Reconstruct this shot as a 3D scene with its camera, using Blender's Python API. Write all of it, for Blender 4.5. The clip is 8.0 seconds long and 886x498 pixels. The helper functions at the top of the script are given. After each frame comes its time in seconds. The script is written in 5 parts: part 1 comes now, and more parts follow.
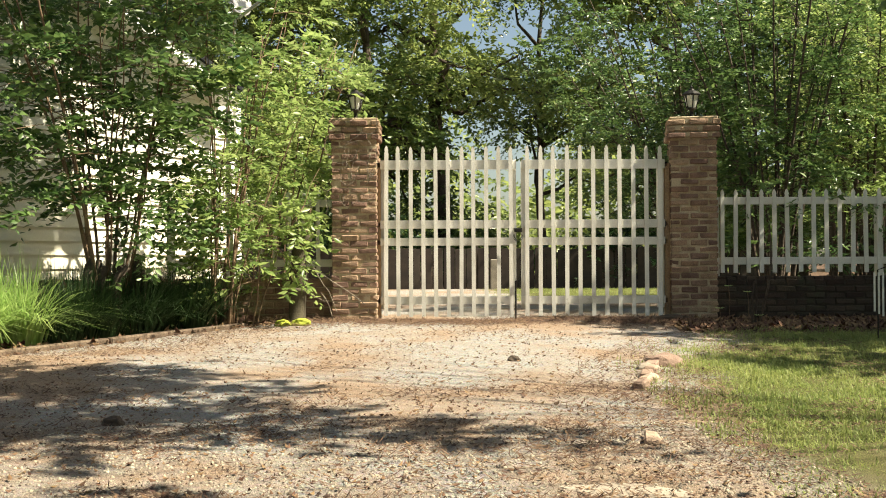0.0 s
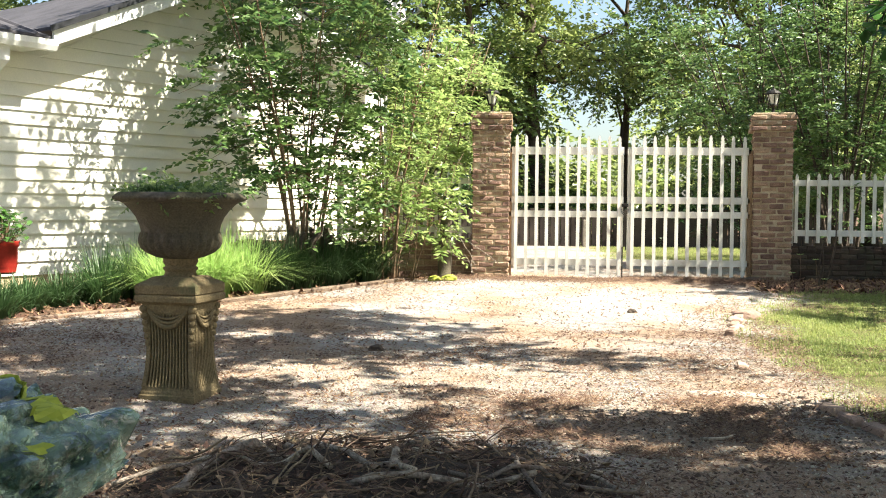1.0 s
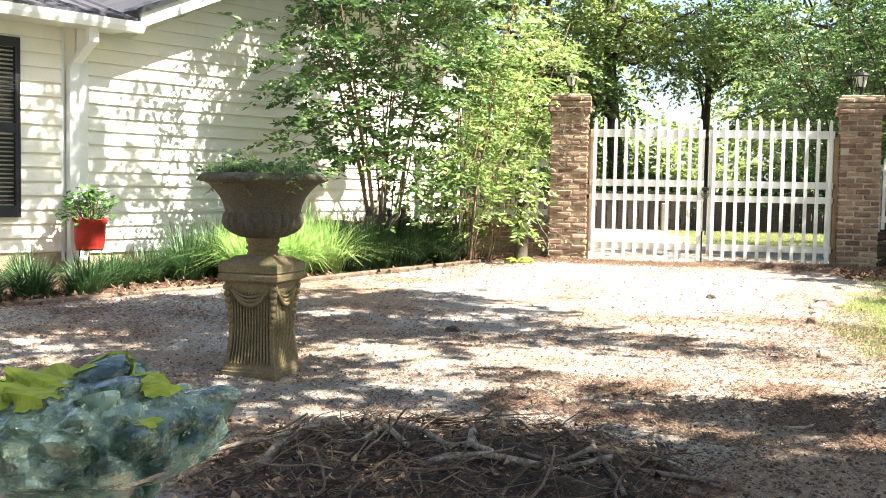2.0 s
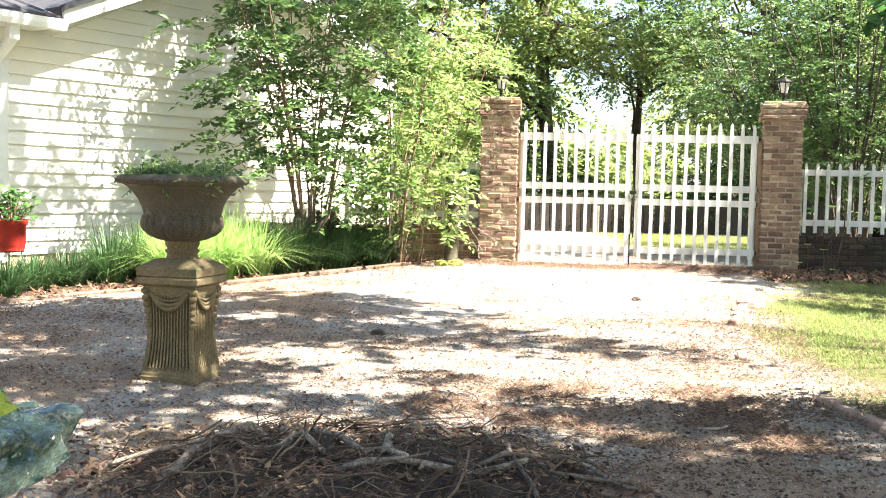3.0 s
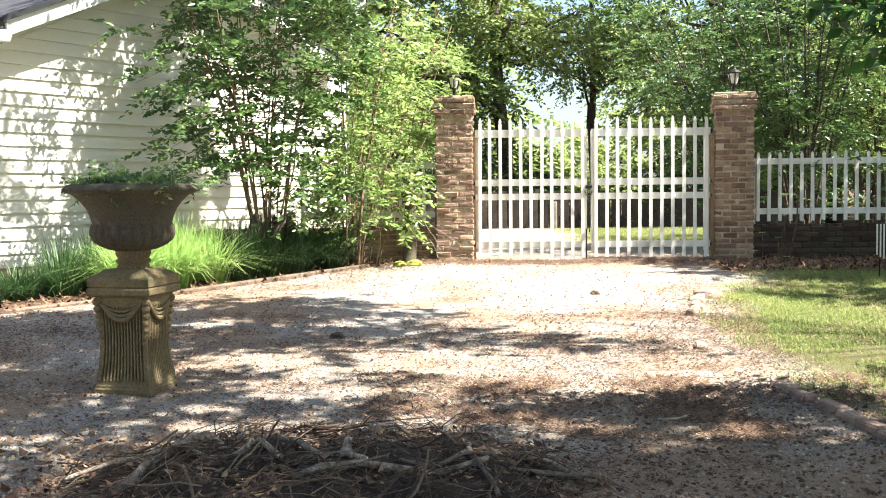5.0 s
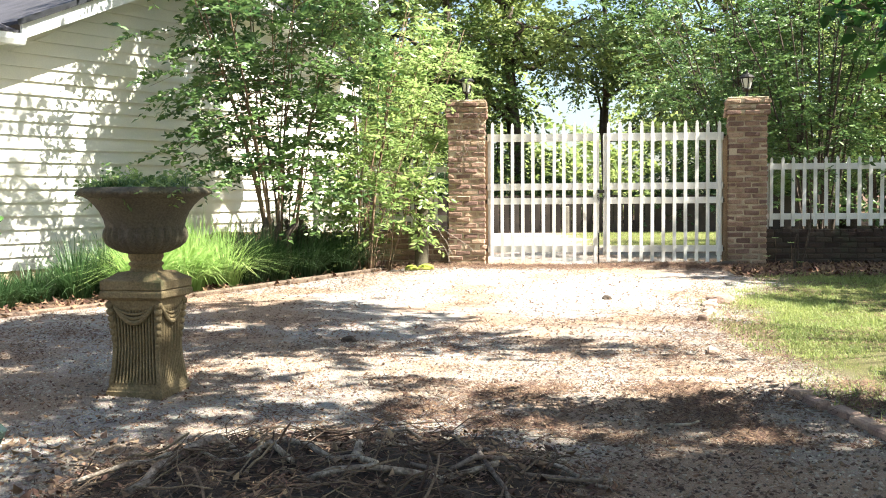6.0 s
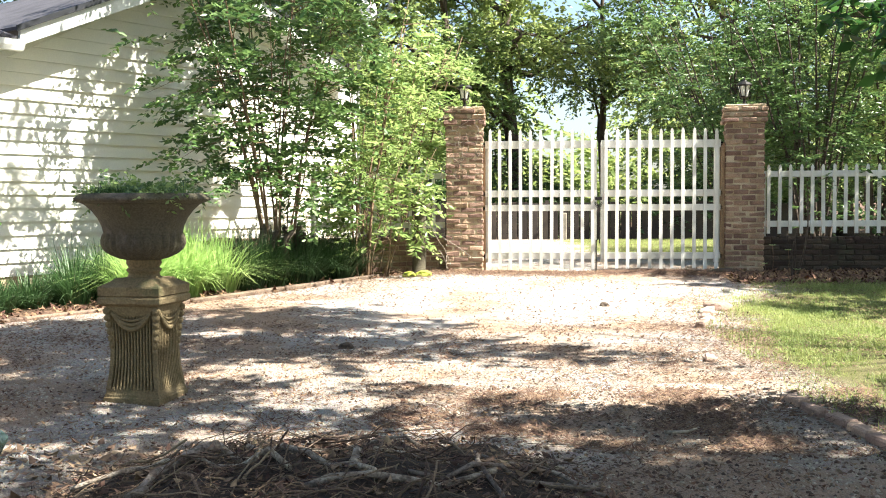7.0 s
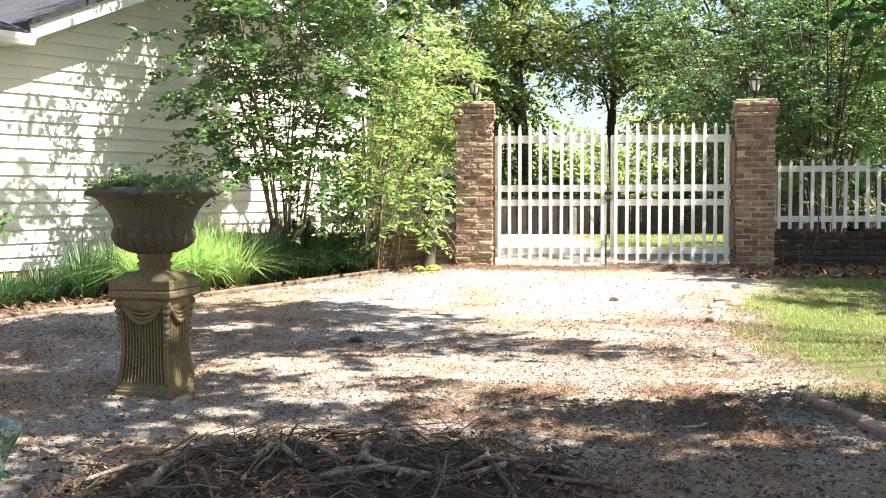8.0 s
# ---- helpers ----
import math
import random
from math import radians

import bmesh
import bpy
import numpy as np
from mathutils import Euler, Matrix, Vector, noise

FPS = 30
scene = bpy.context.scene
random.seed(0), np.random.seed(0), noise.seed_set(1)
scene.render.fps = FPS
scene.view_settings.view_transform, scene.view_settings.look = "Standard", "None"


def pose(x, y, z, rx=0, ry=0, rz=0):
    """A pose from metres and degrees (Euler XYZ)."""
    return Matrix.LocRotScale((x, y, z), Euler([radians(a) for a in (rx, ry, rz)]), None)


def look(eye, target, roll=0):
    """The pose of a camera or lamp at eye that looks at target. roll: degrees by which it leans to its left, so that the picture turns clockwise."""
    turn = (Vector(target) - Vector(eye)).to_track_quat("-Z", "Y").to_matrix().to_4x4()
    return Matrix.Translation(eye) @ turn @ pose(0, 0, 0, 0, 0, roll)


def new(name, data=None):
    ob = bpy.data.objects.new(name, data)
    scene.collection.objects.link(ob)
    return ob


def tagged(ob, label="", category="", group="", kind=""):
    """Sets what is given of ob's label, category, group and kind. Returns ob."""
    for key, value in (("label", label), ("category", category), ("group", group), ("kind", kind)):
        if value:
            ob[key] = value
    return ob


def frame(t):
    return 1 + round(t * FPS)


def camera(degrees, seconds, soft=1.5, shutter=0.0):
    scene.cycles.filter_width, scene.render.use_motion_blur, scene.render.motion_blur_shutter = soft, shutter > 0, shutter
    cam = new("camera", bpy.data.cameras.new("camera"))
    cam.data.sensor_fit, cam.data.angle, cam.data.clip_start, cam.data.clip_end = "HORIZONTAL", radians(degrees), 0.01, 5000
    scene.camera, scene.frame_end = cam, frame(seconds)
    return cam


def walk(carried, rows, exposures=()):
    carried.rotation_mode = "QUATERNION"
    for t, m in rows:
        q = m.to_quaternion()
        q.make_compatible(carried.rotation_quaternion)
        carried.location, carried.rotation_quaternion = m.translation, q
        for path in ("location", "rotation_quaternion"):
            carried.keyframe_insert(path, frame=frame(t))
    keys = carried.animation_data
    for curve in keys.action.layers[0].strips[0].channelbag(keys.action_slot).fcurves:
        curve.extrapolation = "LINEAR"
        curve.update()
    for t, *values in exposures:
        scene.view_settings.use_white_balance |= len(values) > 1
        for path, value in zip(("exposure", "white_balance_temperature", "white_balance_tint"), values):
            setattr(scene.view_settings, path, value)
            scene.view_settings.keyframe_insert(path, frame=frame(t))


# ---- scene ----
cam = camera(46.1, 8.0, soft=1.0)
PATH = [
    (0, (-0.881, -10.513, 0.624), (-0.873, -8.513, 0.644), -0.3),
    (0.2, (-1.403, -12.412, 0.938), (-1.342, -10.413, 0.888), -0.3),
    (0.3, (-1.387, -12.549, 0.891), (-1.358, -10.549, 0.849), -0.3),
    (0.5, (-1.455, -12.709, 0.888), (-1.465, -10.71, 0.84), 0.0),
    (1, (-1.512, -12.945, 0.874), (-1.637, -10.95, 0.794), 0.5),
    (1.5, (-1.523, -12.935, 0.873), (-1.734, -10.949, 0.761), 0.7),
    (1.7, (-1.524, -12.958, 0.874), (-1.768, -10.976, 0.757), 0.7),
    (2.8, (-1.505, -12.981, 0.904), (-1.791, -11.005, 0.787), 1.3),
    (3, (-1.444, -12.955, 0.895), (-1.592, -10.963, 0.782), 1.3),
    (3.5, (-1.406, -12.947, 0.894), (-1.379, -10.95, 0.794), 0.4),
    (4, (-1.409, -12.941, 0.892), (-1.409, -10.944, 0.795), -0.7),
    (4.5, (-1.413, -12.927, 0.888), (-1.45, -10.93, 0.78), -0.7),
    (5, (-1.414, -12.922, 0.886), (-1.487, -10.926, 0.775), -0.6),
    (6.5, (-1.412, -12.925, 0.889), (-1.509, -10.929, 0.793), -0.4),
    (7, (-1.415, -12.928, 0.89), (-1.506, -10.932, 0.799), -0.3),
    (7.5, (-1.415, -12.928, 0.89), (-1.514, -10.933, 0.798), -0.3),
    (8, (-1.417, -12.93, 0.888), (-1.526, -10.935, 0.787), -0.2),
]
walk(cam, [(t, look(eye, target, roll)) for t, eye, target, roll in PATH],
     [(0.0, 1.48, 7450, 5), (0.5, 1.8, 7400, 7), (1.0, 2.2, 6700, 8), (1.7, 2.47, 6450, 9),
      (2.8, 2.97, 6450, 9), (3.5, 2.8, 6450, 9), (4.5, 2.48, 6400, 9), (5.2, 2.42, 6350, 9), (8.0, 2.42, 6350, 9)])

# ---- world and sun ----
SUN = Vector((0.6, -0.12, 0.79)).normalized()
world = bpy.data.worlds.new("sky")
world.use_nodes = True
scene.world = world
_wt = world.node_tree
_sky = _wt.nodes.new("ShaderNodeTexSky")
_sky.sky_type = "NISHITA"
_sky.sun_disc = False
_sky.sun_elevation = math.asin(SUN.z)
_sky.sun_rotation = math.atan2(SUN.x, SUN.y)
_sky.dust_density = 2.0
_bg = _wt.nodes["Background"]
_bg.inputs["Strength"].default_value = 0.055
_wt.links.new(_sky.outputs[0], _bg.inputs[0])
sun = new("sun", bpy.data.lights.new("sun", "SUN"))
sun.data.energy = 5.0
sun.data.angle = radians(0.5)
sun.data.color = (1.0, 0.93, 0.82)
sun.matrix_world = look((20, 0, 30), Vector((20, 0, 30)) - SUN)

# ---- materials ----
def mat(name, color, rough=0.8, vary=0.25, scale=4.0, fine=60.0, bump=0.3, color2=None, metal=0.0, island=0.0, objvar=0.0, spec=0.3, stain=None, stain_scale=1.2, stain_at=0.55):
    """Base colour with broad and fine noise, optional second colour, stain, and per-piece variation."""
    m = bpy.data.materials.new(name)
    m.use_nodes = True
    nt = m.node_tree
    n, l = nt.nodes, nt.links
    b = n["Principled BSDF"]
    b.inputs["Roughness"].default_value = rough
    b.inputs["Metallic"].default_value = metal
    b.inputs["Specular IOR Level"].default_value = spec
    geo = n.new("ShaderNodeNewGeometry")
    n1 = n.new("ShaderNodeTexNoise")
    n1.inputs["Scale"].default_value = scale
    n1.inputs["Detail"].default_value = 5
    n2 = n.new("ShaderNodeTexNoise")
    n2.inputs["Scale"].default_value = fine
    n2.inputs["Detail"].default_value = 4
    l.new(geo.outputs["Position"], n1.inputs["Vector"])
    l.new(geo.outputs["Position"], n2.inputs["Vector"])
    c2 = color2 or tuple(c * 0.6 for c in color)
    mix = n.new("ShaderNodeMix")
    mix.data_type = "RGBA"
    mix.inputs[6].default_value = (*color, 1)
    mix.inputs[7].default_value = (*c2, 1)
    ramp = n.new("ShaderNodeMapRange")
    ramp.inputs[1].default_value, ramp.inputs[2].default_value = 0.38, 0.66
    l.new(n1.outputs["Fac"], ramp.inputs[0])
    l.new(ramp.outputs[0], mix.inputs[0])
    hsv = n.new("ShaderNodeHueSaturation")
    l.new(mix.outputs[2], hsv.inputs["Color"])
    val = n.new("ShaderNodeMapRange")
    val.inputs[1].default_value, val.inputs[2].default_value = 0.3, 0.7
    val.inputs[3].default_value, val.inputs[4].default_value = 1 - vary, 1 + vary
    l.new(n2.outputs["Fac"], val.inputs[0])
    last = val.outputs[0]
    for on, src in ((island, "i"), (objvar, "o")):
        if on:
            rnd = geo.outputs["Random Per Island"] if src == "i" else n.new("ShaderNodeObjectInfo").outputs["Random"]
            mr = n.new("ShaderNodeMapRange")
            mr.inputs[3].default_value, mr.inputs[4].default_value = 1 - on, 1 + on
            l.new(rnd, mr.inputs[0])
            mul = n.new("ShaderNodeMath")
            mul.operation = "MULTIPLY"
            l.new(last, mul.inputs[0])
            l.new(mr.outputs[0], mul.inputs[1])
            last = mul.outputs[0]
            hue = n.new("ShaderNodeMapRange")
            hue.inputs[3].default_value, hue.inputs[4].default_value = 0.5 - 0.04 * on, 0.5 + 0.04 * on
            l.new(rnd, hue.inputs[0])
            l.new(hue.outputs[0], hsv.inputs["Hue"])
    l.new(last, hsv.inputs["Value"])
    out = hsv.outputs["Color"]
    if stain:
        n3 = n.new("ShaderNodeTexNoise")
        n3.inputs["Scale"].default_value = stain_scale
        n3.inputs["Detail"].default_value = 6
        n3.inputs["Roughness"].default_value = 0.65
        l.new(geo.outputs["Position"], n3.inputs["Vector"])
        mr = n.new("ShaderNodeMapRange")
        mr.inputs[1].default_value, mr.inputs[2].default_value = stain_at, stain_at + 0.15
        l.new(n3.outputs["Fac"], mr.inputs[0])
        mx = n.new("ShaderNodeMix")
        mx.data_type = "RGBA"
        mx.inputs[7].default_value = (*stain, 1)
        l.new(out, mx.inputs[6])
        l.new(mr.outputs[0], mx.inputs[0])
        out = mx.outputs[2]
    l.new(out, b.inputs["Base Color"])
    if bump:
        bp = n.new("ShaderNodeBump")
        bp.inputs["Strength"].default_value = bump
        bp.inputs["Distance"].default_value = 0.01
        l.new(n2.outputs["Fac"], bp.inputs["Height"])
        l.new(bp.outputs[0], b.inputs["Normal"])
    return m


def leaf_mat(name, color, color2, through_light=0.35, rough=0.36):
    """Leaf: glossy front, light shining through; colour differs from leaf to leaf and over the crown."""
    m = bpy.data.materials.new(name)
    m.use_nodes = True
    n, l = m.node_tree.nodes, m.node_tree.links
    b = n["Principled BSDF"]
    b.inputs["Roughness"].default_value = rough
    b.inputs["Specular IOR Level"].default_value = 0.42
    geo = n.new("ShaderNodeNewGeometry")
    noi = n.new("ShaderNodeTexNoise")
    noi.inputs["Scale"].default_value = 1.3
    l.new(geo.outputs["Position"], noi.inputs["Vector"])
    add = n.new("ShaderNodeMath")
    add.operation = "MULTIPLY_ADD"
    add.inputs[1].default_value = 0.7
    l.new(geo.outputs["Random Per Island"], add.inputs[0])
    sub = n.new("ShaderNodeMath")
    sub.operation = "SUBTRACT"
    sub.inputs[1].default_value = 0.35
    l.new(noi.outputs["Fac"], sub.inputs[0])
    l.new(sub.outputs[0], add.inputs[2])
    mix = n.new("ShaderNodeMix")
    mix.data_type = "RGBA"
    mix.inputs[6].default_value = (*color, 1)
    mix.inputs[7].default_value = (*color2, 1)
    l.new(add.outputs[0], mix.inputs[0])
    l.new(mix.outputs[2], b.inputs["Base Color"])
    tr = n.new("ShaderNodeBsdfTranslucent")
    hs = n.new("ShaderNodeHueSaturation")
    hs.inputs["Saturation"].default_value = 1.0
    hs.inputs["Value"].default_value = 1.6
    l.new(mix.outputs[2], hs.inputs["Color"])
    l.new(hs.outputs[0], tr.inputs["Color"])
    sh = n.new("ShaderNodeMixShader")
    sh.inputs[0].default_value = through_light
    l.new(b.outputs[0], sh.inputs[1])
    l.new(tr.outputs[0], sh.inputs[2])
    l.new(sh.outputs[0], n["Material Output"].inputs[0])
    return m


WHITE_WOOD = mat("white_painted_wood", (0.78, 0.77, 0.72), 0.55, 0.08, 3, 90, 0.25, (0.62, 0.61, 0.55), objvar=0.05, stain=(0.36, 0.34, 0.27), stain_scale=5, stain_at=0.63)
# white boards; the cream tint stands for light bounced off ground and leaves
SIDING = mat("white_siding", (0.78, 0.745, 0.62), 0.5, 0.05, 1.2, 70, 0.12, (0.66, 0.66, 0.6), objvar=0.03, stain=(0.5, 0.46, 0.36), stain_scale=2.5, stain_at=0.66)
TRIM = mat("white_trim", (0.76, 0.77, 0.75), 0.45, 0.05, 2, 60, 0.1, (0.66, 0.67, 0.63))
BRICK = mat("brown_brick", (0.31, 0.205, 0.15), 0.95, 0.35, 9, 120, 1.0, (0.2, 0.13, 0.095), objvar=0.42, stain=(0.24, 0.2, 0.14), stain_scale=9, stain_at=0.62)
MORTAR = mat("mortar", (0.5, 0.42, 0.3), 0.95, 0.3, 6, 200, 0.6, (0.3, 0.23, 0.14))
# copies for the right wall: its deep shade put into darker, mossy colours
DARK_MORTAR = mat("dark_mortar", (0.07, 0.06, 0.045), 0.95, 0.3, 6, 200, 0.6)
DARK_BRICK = mat("shaded_weathered_brick", (0.075, 0.052, 0.04), 0.95, 0.35, 5, 140, 0.8, (0.05, 0.042, 0.032), objvar=0.35, stain=(0.06, 0.065, 0.04), stain_scale=3, stain_at=0.55)
IRON = mat("black_iron", (0.025, 0.024, 0.022), 0.5, 0.2, 8, 120, 0.2, metal=0.6)
STONE = mat("mossy_cast_stone", (0.185, 0.145, 0.078), 0.9, 0.3, 5, 90, 0.7, (0.12, 0.09, 0.046), stain=(0.085, 0.085, 0.04), stain_scale=6, stain_at=0.56)
URN_STONE = mat("dark_weathered_stone", (0.09, 0.08, 0.05), 0.9, 0.3, 5, 90, 0.7, (0.065, 0.055, 0.04), stain=(0.16, 0.14, 0.11), stain_scale=5, stain_at=0.6)
ROOF = mat("grey_roof", (0.06, 0.058, 0.066), 0.7, 0.25, 3, 60, 0.4)
SHUTTER = mat("black_shutter_paint", (0.018, 0.02, 0.024), 0.5, 0.2, 5, 80, 0.1)
RED_POT = mat("red_plastic", (0.36, 0.03, 0.022), 0.4, 0.12, 6, 60, 0.05)
BARK = mat("bark", (0.06, 0.046, 0.035), 0.95, 0.35, 5, 45, 1.0, (0.1, 0.08, 0.062))
STEM = mat("smooth_stem_bark", (0.20, 0.135, 0.085), 0.8, 0.3, 9, 80, 0.4, (0.12, 0.08, 0.05))
TWIG = mat("dead_twig", (0.13, 0.095, 0.068), 0.95, 0.3, 9, 90, 0.6, (0.06, 0.042, 0.03), objvar=0.6)
LITTER = mat("dead_leaf", (0.17, 0.10, 0.06), 0.85, 0.3, 3, 60, 0.2, (0.11, 0.06, 0.035), island=0.55)
STRAW = mat("pine_straw", (0.135, 0.082, 0.054), 0.85, 0.2, 3, 60, 0.0, (0.09, 0.052, 0.036), island=0.6)
GRAVEL = mat("gravel_stone", (0.29, 0.265, 0.215), 0.95, 0.25, 3, 80, 0.4, (0.22, 0.17, 0.13), island=0.5)
EDGE_BRICK = mat("edging_brick", (0.36, 0.26, 0.20), 0.95, 0.25, 6, 120, 0.6, (0.24, 0.17, 0.13), objvar=0.25)
FLAG = mat("pale_flagstone", (0.34, 0.29, 0.235), 0.9, 0.2, 4, 90, 0.4)
DISH = mat("grey_enamel", (0.5, 0.5, 0.5), 0.45, 0.06, 4, 60, 0.05)
MYRTLE = leaf_mat("myrtle_leaf", (0.028, 0.075, 0.022), (0.15, 0.23, 0.072), 0.25)
MYRTLE_LIGHT = leaf_mat("light_leaf", (0.105, 0.18, 0.048), (0.3, 0.37, 0.13), 0.44)
TREE_LEAF = leaf_mat("tree_leaf", (0.048, 0.092, 0.03), (0.14, 0.2, 0.06), 0.36)
# pale yellowish leaf: bright sun and haze put into the colour
SUNNY_LEAF = leaf_mat("sunlit_tree_leaf", (0.095, 0.15, 0.045), (0.29, 0.335, 0.11), 0.45)
DARK_LEAF = leaf_mat("dark_leaf", (0.018, 0.048, 0.016), (0.035, 0.075, 0.022), 0.2)
# variegated blades, with full sun also put into their bright colour
LIRIOPE_LIGHT = leaf_mat("sunlit_variegated_blade", (0.18, 0.32, 0.08), (0.44, 0.55, 0.21), 0.36)
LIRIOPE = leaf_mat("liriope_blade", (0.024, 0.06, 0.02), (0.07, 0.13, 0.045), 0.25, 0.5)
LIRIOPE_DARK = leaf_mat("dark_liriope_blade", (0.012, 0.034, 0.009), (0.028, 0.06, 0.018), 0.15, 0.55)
GRASS = leaf_mat("lawn_blade", (0.12, 0.18, 0.045), (0.29, 0.31, 0.105), 0.34, 0.6)
LIMB_LEAF = leaf_mat("broad_shade_leaf", (0.018, 0.06, 0.016), (0.07, 0.17, 0.035), 0.35)
POT_LEAF = leaf_mat("geranium_leaf", (0.06, 0.15, 0.035), (0.10, 0.21, 0.05), 0.3)
MOSS = leaf_mat("moss", (0.22, 0.27, 0.03), (0.36, 0.4, 0.06), 0.1, 0.9)


def ground_mat():
    """Gravel drive with earth and straw stains, giving way to soil in the bed and under the lawn."""
    m = bpy.data.materials.new("drive_ground")
    m.use_nodes = True
    n, l = m.node_tree.nodes, m.node_tree.links
    b = n["Principled BSDF"]
    b.inputs["Roughness"].default_value = 0.95
    b.inputs["Specular IOR Level"].default_value = 0.15
    geo = n.new("ShaderNodeNewGeometry")

    def noise_fac(scale, lo, hi, detail=6):
        t = n.new("ShaderNodeTexNoise")
        t.inputs["Scale"].default_value = scale
        t.inputs["Detail"].default_value = detail
        t.inputs["Roughness"].default_value = 0.62
        l.new(geo.outputs["Position"], t.inputs["Vector"])
        r = n.new("ShaderNodeMapRange")
        r.inputs[1].default_value, r.inputs[2].default_value = lo, hi
        l.new(t.outputs["Fac"], r.inputs[0])
        return r.outputs[0], t.outputs["Fac"]

    def blend(fac, a, c):
        x = n.new("ShaderNodeMix")
        x.data_type = "RGBA"
        for slot, v in ((6, a), (7, c)):
            if isinstance(v, tuple):
                x.inputs[slot].default_value = (*v, 1)
            else:
                l.new(v, x.inputs[slot])
        l.new(fac, x.inputs[0])
        return x.outputs[2]

    grain, raw = noise_fac(170, 0.35, 0.7, 3)
    vor = n.new("ShaderNodeTexVoronoi")
    vor.inputs["Scale"].default_value = 75
    l.new(geo.outputs["Position"], vor.inputs["Vector"])
    gravel = blend(grain, (0.185, 0.18, 0.15), (0.43, 0.415, 0.35))
    tone = n.new("ShaderNodeMix")
    tone.data_type = "RGBA"
    tone.blend_type = "MULTIPLY"
    tone.inputs[0].default_value = 0.55
    l.new(gravel, tone.inputs[6])
    l.new(vor.outputs["Color"], tone.inputs[7])
    grey = n.new("ShaderNodeHueSaturation")
    grey.inputs["Saturation"].default_value = 0.35
    grey.inputs["Value"].default_value = 1.25
    l.new(tone.outputs[2], grey.inputs["Color"])
    earth = blend(grain, (0.17, 0.108, 0.068), (0.40, 0.275, 0.18))
    patch, _ = noise_fac(0.75, 0.42, 0.58)
    fleck, _ = noise_fac(9, 0.5, 0.66)
    amount = n.new("ShaderNodeMath")
    amount.operation = "MAXIMUM"
    amount.use_clamp = True
    l.new(patch, amount.inputs[0])
    half = n.new("ShaderNodeMath")
    half.operation = "MULTIPLY"
    half.inputs[1].default_value = 0.7
    l.new(fleck, half.inputs[0])
    l.new(half.outputs[0], amount.inputs[1])
    most = n.new("ShaderNodeMath")
    most.operation = "MULTIPLY"
    most.inputs[1].default_value = 0.8
    l.new(amount.outputs[0], most.inputs[0])
    drive = blend(most.outputs[0], grey.outputs[0], earth)
    soil = blend(grain, (0.06, 0.04, 0.028), (0.14, 0.09, 0.06))
    turf = blend(grain, (0.055, 0.06, 0.022), (0.15, 0.138, 0.055))
    zone = n.new("ShaderNodeAttribute")
    zone.attribute_name = "zone"
    sep = n.new("ShaderNodeSeparateColor")
    l.new(zone.outputs["Color"], sep.inputs[0])
    col = blend(sep.outputs[0], drive, turf)
    # dark litter colour that also deepens the shaded part of the drive
    humus = blend(grain, (0.07, 0.052, 0.036), (0.2, 0.16, 0.115))
    crumbs, _ = noise_fac(5.5, 0.38, 0.6, 8)
    part_fac = n.new("ShaderNodeMath")
    part_fac.operation = "MULTIPLY"
    l.new(crumbs, part_fac.inputs[0])
    l.new(sep.outputs[2], part_fac.inputs[1])
    col = blend(part_fac.outputs[0], col, humus)
    col = blend(sep.outputs[1], col, soil)
    l.new(col, b.inputs["Base Color"])
    bp = n.new("ShaderNodeBump")
    bp.inputs["Strength"].default_value = 0.9
    bp.inputs["Distance"].default_value = 0.012
    l.new(raw, bp.inputs["Height"])
    l.new(bp.outputs[0], b.inputs["Normal"])
    return m


GROUND = ground_mat()


def glass_mat(name, color, rough=0.05):
    m = bpy.data.materials.new(name)
    m.use_nodes = True
    b = m.node_tree.nodes["Principled BSDF"]
    b.inputs["Base Color"].default_value = (*color, 1)
    b.inputs["Roughness"].default_value = rough
    b.inputs["Transmission Weight"].default_value = 0.35
    b.inputs["IOR"].default_value = 1.5
    return m


LAMP_GLASS = glass_mat("frosted_lamp_glass", (0.8, 0.82, 0.78), 0.35)

